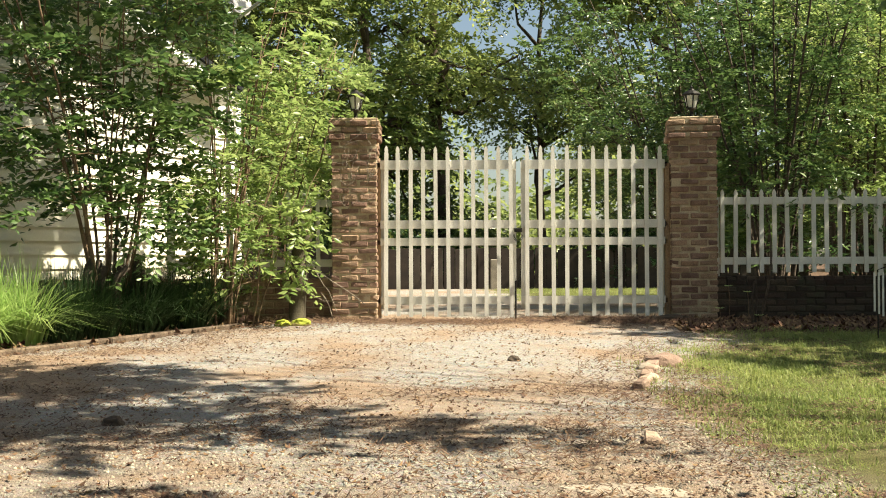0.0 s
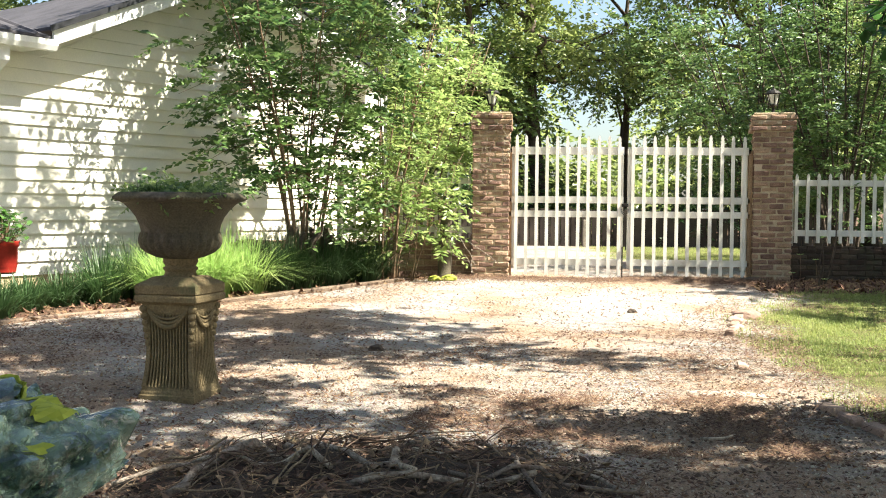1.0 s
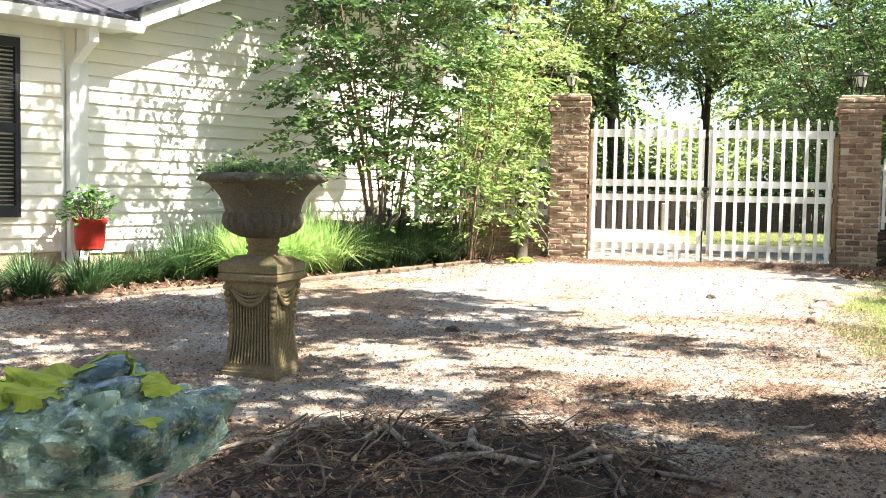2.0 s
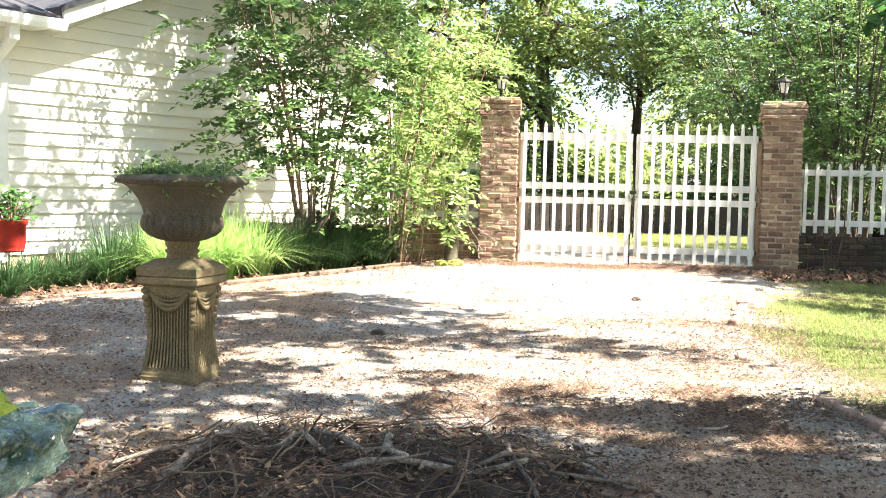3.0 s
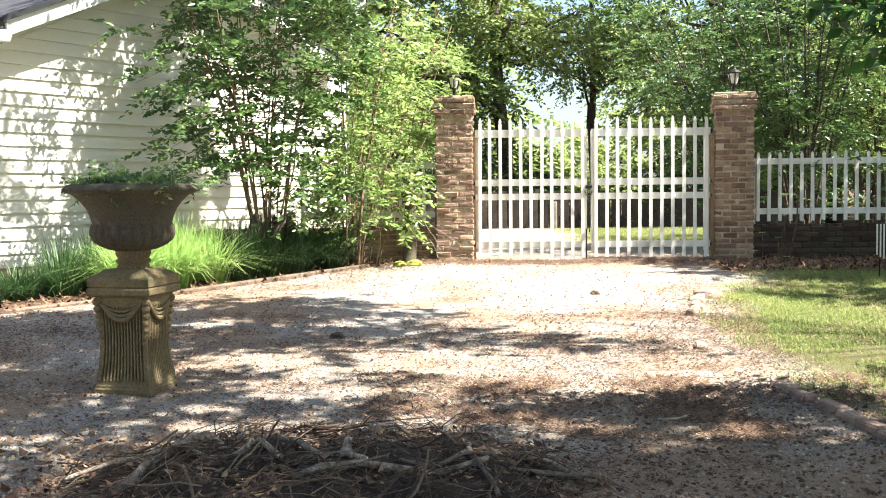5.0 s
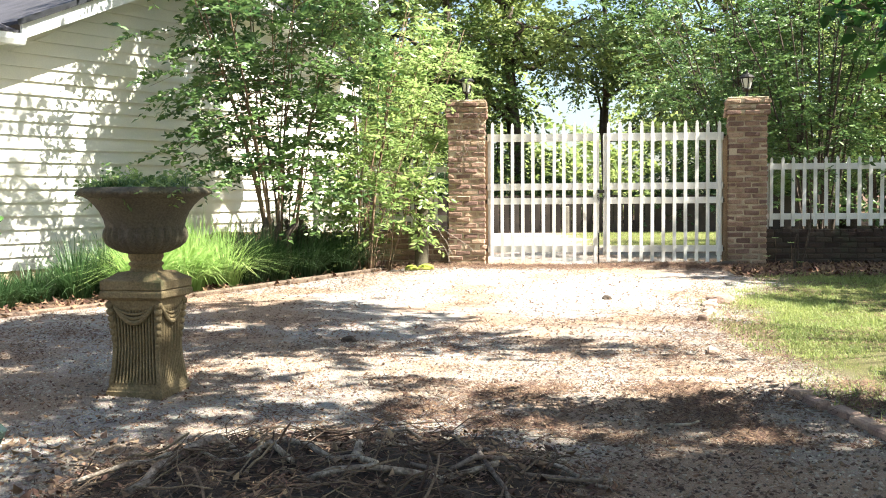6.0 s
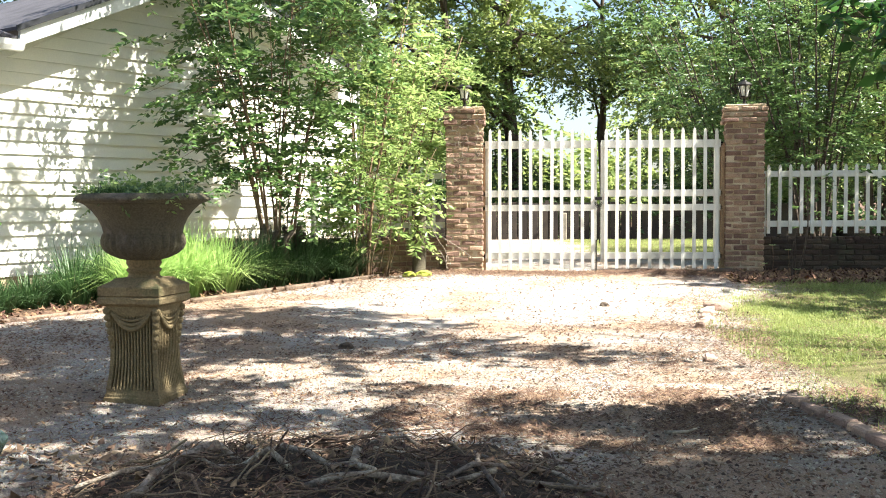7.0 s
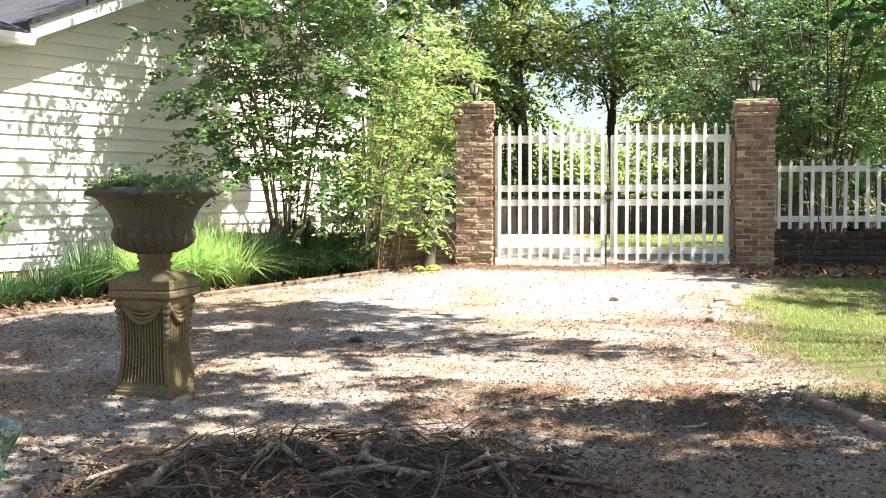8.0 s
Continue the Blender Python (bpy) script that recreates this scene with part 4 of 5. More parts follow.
DAPPLE = [(-2.0, -8.85, 0.36), (-2.6, -8.85, 0.36), (-1.5, -8.8, 0.3), (-3.0, -8.95, 0.24), (-2.3, -9.3, 0.4), (-3.2, -7.9, 0.4), (-2.4, -7.3, 0.3), (-3.4, -7.1, 0.42), (-3.8, -7.05, 0.42), (-4.25, -6.95, 0.42), (-0.9, -7.6, 0.3), (-4.0, -8.2, 0.32), (-2.1, -8.1, 0.3), (-4.8, -7.6, 0.32), (-5.6, -7.2, 0.4), (-1.6, -7.9, 0.3)]
# clumps added so that their shadow falls on the house wall
WALL_SHADE = [(-6.08, -0.33, 0.36), (-6.69, -0.2, 0.38), (-7.3, -0.08, 0.38), (-5.7, 0.26, 0.36), (-6.3, 0.38, 0.38), (-6.9, 0.5, 0.38), (-7.67, -1.75, 0.3), (-8.3, -1.9, 0.28), (-8.3, -2.72, 0.32), (-8.86, -2.6, 0.3)]
BAND = [(-5.06, -5.4, 0.55), (-4.75, -4.99, 0.5), (-4.42, -4.39, 0.5), (-3.97, -3.94, 0.45), (-3.41, -4.2, 0.4), (-3.02, -3.92, 0.38), (-2.49, -4.56, 0.36), (-2.04, -5.07, 0.3), (-1.64, -5.44, 0.28), (-1.24, -5.66, 0.16), (-0.86, -5.87, 0.12), (-4.29, -6.46, 0.4), (-4.07, -5.96, 0.4), (-3.41, -5.48, 0.4), (-2.91, -5.47, 0.35), (-2.37, -5.8, 0.25), (-3.9, -7.54, 0.3), (-3.3, -8.0, 0.25), (-6.4, -5.2, 0.7), (-6.4, -6.3, 0.7)]
SHADE = [(-2.3, -9.4, 0.55), (-3.3, -9.3, 0.55), (-1.2, -9.0, 0.7), (-0.2, -8.9, 0.68), (0.9, -8.9, 0.68), (0.3, -9.6, 0.85), (1.8, -9.3, 0.85), (-1.5, -10.2, 0.85), (-3.5, -10.6, 0.85), (1.5, -10.8, 0.85), (2.2, -8.6, 0.68)]
tree(6.6, -7.0, 7.0, over(BAND, 6.4, 6.6, -7.0) + over(WALL_SHADE, 7.5, 6.6, -7.0), 1150, 509, "unseen leafy tree added to shade the drive and house wall", TREE_LEAF, 0.24, BARK, 11, 0.16, 0.095, 0.5, shell=0.15, thick=0.045)
tree(7.2, -9.2, 7.2, over(DAPPLE, 6.6, 7.2, -9.2) + over(SHADE, 7.6, 7.2, -9.2), 920, 510, "unseen shade tree added beside the drive to dapple it", TREE_LEAF, 0.28, BARK, 11, 0.17, 0.1, 0.6, shell=0.2, thick=0.045)
DEEP = [(-0.7, -8.5, 0.6), (0.2, -8.6, 0.6), (1.0, -8.6, 0.6), (-0.9, -9.2, 0.7), (0.1, -9.3, 0.8), (1.1, -9.2, 0.8), (1.9, -9.0, 0.7), (-0.3, -8.0, 0.35), (1.5, -8.2, 0.4), (-1.7, -9.3, 0.7), (0.7, -9.8, 0.8), (-0.7, -9.8, 0.8), (-2.6, -9.9, 0.6)]
tree(7.9, -11.6, 8.0, over(DEEP, 8.2, 7.9, -11.6), 230, 516, "unseen shade tree added behind the lawn to darken the near drive", TREE_LEAF, 0.26, BARK, 11, 0.18, 0.11, 0.6, shell=0.2, thick=0.045)
LAWN_SHADE = [(1.5, -1.5, 0.45), (2.3, -1.6, 0.5), (3.1, -1.8, 0.55), (3.9, -1.7, 0.6), (1.9, -3.2, 0.35), (2.7, -3.4, 0.4), (3.4, -3.3, 0.5), (1.4, -0.4, 0.4), (2.2, -0.4, 0.45), (3.0, -0.4, 0.5), (3.8, -0.4, 0.5), (4.6, -0.5, 0.5)]
tree(8.8, -3.6, 6.4, over(LAWN_SHADE, 5.6, 8.8, -3.6), 850, 517, "unseen leafy tree added to cast shade on the lawn", TREE_LEAF, 0.22, BARK, 11, 0.16, 0.09, 0.6, shell=0.2, thick=0.045)
# unseen trees added behind the drive to cut sky light on the near ground
for i, (x, y, h) in enumerate(((-7.5, -16.5, 10), (-2.5, -18.5, 11), (9.5, -17, 11), (14, -8, 11))):
    tree(x, y, h, blob_crown(520 + i, 0, 0, 2.5, h + 1, 3.2, 20, 1.1), 800, 530 + i, "unseen leafy tree added behind the drive to block sky light", TREE_LEAF, 0.26, BARK, 11, 0.2, 0.12, 0.8, shell=0.2, group="trees behind the drive")
tree(3.2, -15.5, 8.0, blob_crown(502, 0.5, -0.6, 6.2, 10, 3.2, 14, 1.0), 800, 511, "unseen large shade tree added over the drive", TREE_LEAF, 0.3, BARK, 11, 0.17, 0.1, 0.7)
tree(8.4, -0.4, 7.0, blob_crown(503, 0.4, -0.4, 3.2, 6.0, 1.3, 8, 0.7) + over([(1.2, 0.2, 0.5), (2.0, 0.3, 0.55), (2.9, 0.2, 0.6), (3.8, 0.3, 0.6), (4.7, 0.2, 0.6), (0.6, 0.3, 0.35)], 4.2, 8.4, -0.4) + over([(2.9, -2.3, 0.5), (3.7, -3.4, 0.7), (4.6, -2.4, 0.7), (3.3, -1.3, 0.5), (2.5, -4.3, 0.3)], 5.0, 8.4, -0.4), 1500, 512, "unseen leafy tree added to shade the lawn and the fence", TREE_LEAF, 0.24, BARK, 11, 0.15, 0.08, 0.6)
# the low limbs of this tree do hang into view
tree(4.6, -7.8, 2.9, [(-4.4, -0.15, 1.98, 0.1, 0.1, 0.04), (-4.25, -0.12, 2.07, 0.14, 0.12, 0.07), (-4.0, -0.1, 2.02, 0.2, 0.16, 0.1), (-3.85, -0.1, 1.78, 0.15, 0.15, 0.12), (-3.75, -0.05, 1.5, 0.13, 0.12, 0.12), (-3.7, 0.0, 1.2, 0.13, 0.12, 0.14), (-3.7, -0.1, 2.15, 0.25, 0.2, 0.14), (-3.4, 0.0, 1.75, 0.3, 0.25, 0.2), (-2.9, 0.1, 1.95, 0.3, 0.25, 0.2), (-1.4, 0.4, 2.6, 0.3, 0.3, 0.2), (0, 0, 2.9, 0.3, 0.3, 0.25)], 420, 514, "small tree at the lawn with low drooping limbs", LIMB_LEAF, 0.05, BARK, 8, 0.088, 0.052, 0.2, thick=0.22)


# ---- plants in the bed ----
def clump(x, y, n, r, length, width, material, seed, label, name="liriope", cat="grass plant", group="", lean=1.05):
    rng = np.random.default_rng(seed)
    z = ground_z(x, y)
    q = rng.random((n, 2)) * [2 * math.pi, 1]
    rad = np.sqrt(q[:, 1]) * r
    base = np.stack([rad * np.cos(q[:, 0]), rad * np.sin(q[:, 0]), np.full(n, -0.01)], 1)
    out = np.stack([np.cos(q[:, 0]), np.sin(q[:, 0]), 0 * rad], 1) * (0.15 + 0.85 * q[:, 1:]) * lean + rng.normal(size=(n, 3)) * 0.16
    ob = new(name, blades_mesh(name, base, out, length * (0.65 + 0.5 * rng.random(n)), width, material, 4))
    ob.matrix_basis = pose(x, y, z)
    return tagged(ob, label, cat, group)


rc = random.Random(21)
def along(t, off):
    """A place in the bed: t metres along its edge from the far end, off metres in from it."""
    a, b = Vector((-2.75, -0.45)), Vector((-6.3, -5.3))
    d = (b - a).normalized()
    p = a + d * t + Vector((d.y, -d.x)) * off
    return p.x, p.y


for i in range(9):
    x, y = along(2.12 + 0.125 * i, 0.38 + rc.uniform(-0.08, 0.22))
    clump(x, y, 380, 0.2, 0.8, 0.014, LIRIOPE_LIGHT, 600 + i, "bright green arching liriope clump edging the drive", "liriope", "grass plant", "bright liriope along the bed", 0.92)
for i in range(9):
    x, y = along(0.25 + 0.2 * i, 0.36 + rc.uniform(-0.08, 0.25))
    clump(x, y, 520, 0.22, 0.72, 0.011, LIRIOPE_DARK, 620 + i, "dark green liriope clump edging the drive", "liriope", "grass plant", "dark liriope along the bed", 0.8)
for i in range(8):
    x, y = along(3.2 + 0.42 * i, 0.52 + rc.uniform(-0.1, 0.35))
    clump(x, y, 300, 0.17, 0.7 if i < 2 else 0.42, 0.015, LIRIOPE, 640 + i, "deep green liriope clump beside the house bed", "liriope", "grass plant", "liriope before the house", 0.85)
for i in range(5):
    x, y = along(2.9 + 0.72 * i, 1.0 + rc.uniform(-0.1, 0.4))
    clump(x, y, 260, 0.16, 0.66 if i < 1 else 0.4, 0.015, LIRIOPE, 660 + i, "deep green liriope clump close to the house wall", "liriope", "grass plant", "liriope before the house")

# plants in the urn
rp = np.random.default_rng(31)
for i in range(16):
    a, q = rp.random() * 6.28, 0.27 * math.sqrt(rp.random())
    ob = clump(UX + q * math.cos(a), UY + q * math.sin(a), 60, 0.05, 0.13, 0.007, MYRTLE_LIGHT if i % 2 else LIRIOPE, 700 + i, "small green plant growing in the urn", "urn_plant", "plant", "plants in the urn", 0.8)
    ob["kind"] = "stuff"
    ob.location.z = UZ + (0.62 + 0.552) * USCALE

rp2 = np.random.default_rng(32)
for i in range(7):
    a = 0.9 * i
    q = 0.2 if i else 0.0
    sp = spray_leaves(rp2, [(0, 0, 0.045, 0.11, 0.11, 0.035)], 30, 9, 0.09, 0.034, 0.018, 0.6, 0.2)
    ob = tagged(new("urn_plant", leaves_mesh("urn_plant", *sp, MYRTLE if i % 2 else MYRTLE_LIGHT)), "small leafy green plant growing in the urn", "plant", "plants in the urn", "stuff")
    ob.matrix_basis = pose(UX + q * math.cos(a), UY + q * math.sin(a), UZ + (0.62 + 0.55) * USCALE)

# lawn, beyond and before the gate
def lawn(name, xs, ys, n, seed, h, label, keep):
    rng = np.random.default_rng(seed)
    p = rng.random((n, 2)) * [xs[1] - xs[0], ys[1] - ys[0]] + [xs[0], ys[0]]
    p = p[keep(p[:, 0], p[:, 1], rng)]
    base = np.stack([p[:, 0], p[:, 1], np.where(p[:, 1] < 0, 0.03 * p[:, 1], 0) - 0.005], 1)
    lean = rng.normal(size=(len(p), 3)) * 0.7
    ob = new(name, blades_mesh(name, base, lean, h * (0.35 + rng.random(len(p))) * (0.6 + 0.8 * np.array([0.5 + noise.noise((a * 4, b * 4, 8)) for a, b in p])), 0.0065, GRASS, 2))
    return tagged(ob, label, "lawn", kind="stuff")


def lawn_keep(x, y, rng):
    patch = np.array([noise.noise((a * 1.1, b * 1.1, 3)) for a, b in zip(x, y)])
    return (x > edge_x(DRIVE_RIGHT, y) + 0.24 + 0.45 * patch + 0.2 * rng.normal(size=len(x))) & (patch + 1.1 * rng.random(len(x)) > 0.06)


lawn("lawn", (0.3, 5.4), (-8.4, -1.05), 260000, 801, 0.046, "patchy lawn with yellow-green grass in dappled shade", lawn_keep)
lawn("far_lawn", (-0.5, 9), (4.0, 11.2), 80000, 802, 0.05, "sunlit lawn beyond the gate", lambda x, y, rng: (y > 4.6 + 0.2 * rng.normal(size=len(x))) & (x > 0.3 + 0.25 * rng.normal(size=len(x))))

# ---- dark board fence beyond the gate ----
OLD_BOARD = mat("dark_weathered_board", (0.055, 0.043, 0.035), 0.9, 0.3, 5, 80, 0.5, (0.035, 0.03, 0.026), objvar=0.3)
bf = thing("board_fence", "low dark weathered board fence before the woods", "fence", pose(0, 11.4, 0))
rbf = random.Random(91)
for i in range(58):
    x = -7.5 + 0.24 * i
    part("board", Geo().box(x, -0.012, -0.03, x + 0.222 + rbf.uniform(-0.008, 0.008), 0.012, 0.84 + rbf.uniform(-0.03, 0.03), 0.004), OLD_BOARD, bf)
for z in (0.2, 0.65):
    part("rail", Geo().box(-7.5, 0.015, z, 6.42, 0.055, z + 0.08, 0.005), OLD_BOARD, bf)
for x in (-7.4, -4.9, -2.5, -0.1, 2.3, 4.6, 6.3):
    part("post", Geo().box(x - 0.045, 0.058, -0.1, x + 0.045, 0.15, 0.9, 0.006), OLD_BOARD, bf)
thing("post", "short pale grey wooden post on the far lawn", "post", pose(0.25, 10.9, 0), geo=Geo().box(-0.07, -0.07, -0.05, 0.07, 0.07, 0.62, 0.012), material=mat("pale_grey_wood", (0.3, 0.27, 0.22), 0.9, 0.3, 5, 70, 0.5))

# ---- edging, stones and litter on the ground ----
def polyline_points(line, step):
    out = []
    for (x0, y0), (x1, y1) in zip(line[:-1], line[1:]):
        n = max(1, int(math.hypot(x1 - x0, y1 - y0) / step))
        out += [(x0 + (x1 - x0) * i / n, y0 + (y1 - y0) * i / n, math.degrees(math.atan2(y1 - y0, x1 - x0))) for i in range(n)]
    return out


EDGE = [brick_mesh("brick", 0.2, 0.075, 0.07, EDGE_BRICK, i + 40, 0.01) for i in range(5)]
edging = thing("brick_edging", "row of worn flush bricks edging the drive by the lawn", "edging", kind="structure")
for x, y, a in polyline_points(DRIVE_RIGHT, 0.215):
    if y < -6.95 or (y < -5.6 and _rb.random() < 0.3) or (-4.6 < y < -3.2 and _rb.random() < 0.8):
        lay(_rb.choice(EDGE), edging, pose(x + _rb.uniform(-0.02, 0.02), y, ground_z(x, y) + _rb.uniform(-0.006, 0.008), _rb.uniform(-4, 4), _rb.uniform(-3, 3), a + _rb.uniform(-3, 3)))

TIMBER = mat("weathered_timber", (0.16, 0.12, 0.088), 0.95, 0.3, 4, 60, 0.6, (0.13, 0.095, 0.07))
bed_edge = thing("bed_edging", "low weathered timber edging along the planting bed", "edging", kind="structure")
for (x0, y0), (x1, y1) in zip(DRIVE_LEFT[1:-2], DRIVE_LEFT[2:-1]):
    ln, a = math.hypot(x1 - x0, y1 - y0), math.degrees(math.atan2(y1 - y0, x1 - x0))
    part("timber", Geo().box(0.01, -0.038, -0.05, ln - 0.01, 0.038, 0.038, 0.012, pose(x0, y0, ground_z(x0, y0), 0, -math.degrees(math.atan2(ground_z(x1, y1) - ground_z(x0, y0), ln)), a)), TIMBER, bed_edge)


def rock(x, y, sx, sy, sz, seed, material, label, name="stone", turn=0):
    rng = random.Random(seed)
    bm = bmesh.new()
    bmesh.ops.create_icosphere(bm, subdivisions=3, radius=1)
    for v in bm.verts:
        k = 1 + 0.28 * noise.noise(v.co * 1.4 + Vector((seed, 0, 0))) + 0.1 * noise.noise(v.co * 4 + Vector((0, seed, 0)))
        v.co = Vector((v.co.x * sx * k, v.co.y * sy * k, max(v.co.z, -0.5) * sz * k))
    me = bpy.data.meshes.new(name)
    bm.to_mesh(me)
    bm.free()
    me.materials.append(material)
    ob = new(name, me)
    ob.matrix_basis = pose(x, y, ground_z(x, y) + sz * 0.25, 0, 0, turn)
    return tagged(ob, label, "stone")


rock(0.66, -3.38, 0.14, 0.09, 0.06, 3, EDGE_BRICK, "broken brown stone lying on the drive edge", turn=20)
rock(0.5, -3.62, 0.07, 0.11, 0.03, 4, FLAG, "pale broken stone lying on the drive edge", turn=10)
rock(0.42, -4.0, 0.06, 0.16, 0.025, 5, FLAG, "long pale stone half sunk at the drive edge", turn=8)
rock(-0.36, -3.25, 0.05, 0.04, 0.04, 6, BARK, "small dark clod on the gravel")
rock(-2.46, -5.46, 0.055, 0.04, 0.03, 7, BARK, "small dark clod on the gravel")
rock(-0.12, -6.72, 0.3, 0.2, 0.008, 8, FLAG, "flat pale flagstone sunk into the drive", "flagstone", 15)
rock(1.42, -0.16, 0.2, 0.1, 0.06, 10, DARK_BRICK, "mossy low block at the foot of the pillar")

OAK_LEAF = mat("pale_oak_leaf", (0.23, 0.16, 0.105), 0.85, 0.2, 8, 60, 0.2, (0.13, 0.08, 0.05), island=0.5)
rl_ = np.random.default_rng(55)


def field(n, xs, ys, keep=None):
    p = rl_.random((n, 2)) * [xs[1] - xs[0], ys[1] - ys[0]] + [xs[0], ys[0]]
    if keep is not None:
        p = p[keep(p[:, 0], p[:, 1])]
    return p


def height(p):
    return np.array([ground_z(x, y) + 0.022 * noise.noise((x * 0.7, y * 0.7, 0)) + 0.01 * noise.noise((x * 3, y * 3, 4)) for x, y in p])


def patchy(scale, lo, seed):
    def keep(x, y):
        f = np.array([noise.noise((a * scale, b * scale * 1.6, seed)) for a, b in zip(x, y)])
        return f + 0.35 * (rl_.random(len(x)) - 0.5) > lo
    return keep


def on_drive(x, y):
    few = (y < -4.4) | (np.random.default_rng(4).random(len(x)) < 0.4)
    return few & (x > edge_x(DRIVE_LEFT, y)) & (x < edge_x(DRIVE_RIGHT, y) + 0.5)


def scatter_leaves(name, p, size, lift, label, material=LITTER, thin=0.55, curl=0.5, tilt=0.35):
    n = len(p)
    a = rl_.random(n) * 2 * math.pi
    axis = np.stack([np.cos(a), np.sin(a), tilt * rl_.normal(size=n)], 1)
    side = np.stack([-np.sin(a), np.cos(a), tilt * rl_.normal(size=n)], 1)
    s = size * (0.5 + rl_.random(n))
    base = np.concatenate([p, (height(p) + 0.004 + lift * rl_.random(n))[:, None]], 1)
    ob = new(name, leaves_mesh(name, base, axis, side, s, s * thin, material, curl))
    return tagged(ob, label, "litter", kind="stuff")


def stones(name, p, size, material, label):
    n = len(p)
    t = np.array([(1, 0, -0.3), (-0.5, 0.87, -0.3), (-0.5, -0.87, -0.3), (0.1, 0.05, 0.8), (0.55, 0.6, 0.2), (-0.8, 0.1, 0.25), (0.5, -0.6, 0.3)])
    f0 = np.array([(0, 4, 3), (4, 1, 3), (1, 5, 3), (5, 2, 3), (2, 6, 3), (6, 0, 3), (0, 1, 4), (1, 2, 5), (2, 0, 6)])
    a = rl_.random(n) * 2 * math.pi
    s = size * (0.4 + 1.2 * rl_.random(n) ** 2)
    c, d = np.cos(a)[:, None], np.sin(a)[:, None]
    jit = t[None] * (0.7 + 0.6 * rl_.random((n, 7, 3)))
    v = np.stack([jit[..., 0] * c - jit[..., 1] * d, jit[..., 0] * d + jit[..., 1] * c, jit[..., 2] * 0.75], -1) * s[:, None, None]
    v += np.concatenate([p, (height(p) + 0.001)[:, None]], 1)[:, None]
    f = (np.arange(n)[:, None, None] * 7 + f0[None]).reshape(-1, 3)
    return tagged(new(name, fast_mesh(name, v.reshape(-1, 3), f, material)), label, "gravel", kind="stuff")


stones("gravel", np.concatenate([field(42000, (-6.5, 1.2), (-9.2, -5.5), on_drive), field(9000, (-5, 1.8), (-5.5, 0), on_drive)]), 0.0075, GRAVEL, "loose grey gravel on the drive")
CLOD = mat("dark_clod", (0.07, 0.052, 0.04), 0.95, 0.3, 6, 80, 0.4, (0.12, 0.08, 0.055), island=0.5)
stones("clods", field(3000, (-6.5, 1.4), (-9.2, -0.3), on_drive), 0.0095, CLOD, "small dark clods and bark bits on the gravel")
scatter_leaves("leaf_litter", field(20000, (-7, 1.6), (-9.4, -0.2), on_drive), 0.024, 0.008, "small dead brown leaves scattered over the gravel")
scatter_leaves("leaf_litter", field(1500, (-5.2, -2.4), (-9.9, -8.1), on_drive), 0.048, 0.02, "pale dead oak leaves beside the brush pile", OAK_LEAF, 0.6, 0.35, 0.4)
scatter_leaves("leaf_litter", field(9000, (1.35, 6.5), (-1.25, 0.1)), 0.07, 0.03, "deep dead brown leaves under the fence wall", thin=0.6, tilt=0.3)
scatter_leaves("leaf_litter", np.concatenate([field(7000, (-7.5, -2.2), (-6, 0.1), lambda x, y: (x < edge_x(DRIVE_LEFT, y) + 0.08) & (x > edge_x(DRIVE_LEFT, y) - 1.0))]), 0.06, 0.03, "dead brown leaves in the planting bed", tilt=0.6)


def straw(name, p, length, label):
    n = len(p)
    a = rl_.random(n) * 2 * math.pi
    axis = np.stack([np.cos(a), np.sin(a), 0.3 * np.abs(rl_.normal(size=n))], 1)
    side = np.stack([-np.sin(a), np.cos(a), 0 * a], 1)
    base = np.concatenate([p, (height(p) + 0.004 + 0.014 * rl_.random(n))[:, None]], 1)
    return tagged(new(name, leaves_mesh(name, base, axis, side, length * (0.5 + rl_.random(n)), 0.005, STRAW, 0.6)), label, "litter", kind="stuff")


straw("pine_straw", field(52000, (-6.5, 1.4), (-9.2, -0.4), lambda x, y: on_drive(x, y) & patchy(0.9, 0.14, 17)(x, y)), 0.05, "rust-brown pine straw in patches on the drive")
straw("pine_straw", field(42000, (-6.8, 0.9), (-9.2, -0.4), lambda x, y: ((np.abs(x - edge_x(DRIVE_LEFT, y) - 0.4) < 0.55 + 0.15 * rl_.normal(size=len(x))) | ((np.abs(x - edge_x(DRIVE_RIGHT, y)) < 0.5) & (y > -6.8)))), 0.055, "rust-brown pine straw along the edges of the drive")
straw("pine_straw", field(16000, (-2.6, 2.0), (-0.75, 0.12), lambda x, y: y > -0.28 - 0.28 * np.clip(x - 0.2, 0, 1.4) + 0.12 * rl_.normal(size=len(x))), 0.085, "brown pine straw gathered under the gate")
straw("pine_straw", field(17000, (-2.8, 1.3), (-8.2, -5.0), lambda x, y: patchy(2.2, 0.2, 27)(x, y) & (x < edge_x(DRIVE_RIGHT, y) - 0.1)), 0.04, "rust-brown pine straw at the end of the drive edging")
straw("pine_straw", field(16000, (-2.0, 0.75), (-8.3, -6.9), lambda x, y: patchy(1.9, 0.06, 37)(x, y) & (np.abs(x - edge_x(DRIVE_RIGHT, y)) > 0.09)), 0.05, "rust-brown pine straw heaped before the edging bricks")
straw("pine_straw", field(16000, (0.2, 3.6), (-8.6, -1.2), lambda x, y: patchy(1.2, 0.1, 47)(x, y) & (x > edge_x(DRIVE_RIGHT, y) + 0.12)), 0.05, "rust-brown pine straw and dead grass on the lawn")
straw("pine_straw", field(9000, (-5.8, -1.0), (-6.4, -3.4), patchy(1.6, 0.2, 57)), 0.06, "thin rust-brown pine straw across the drive")
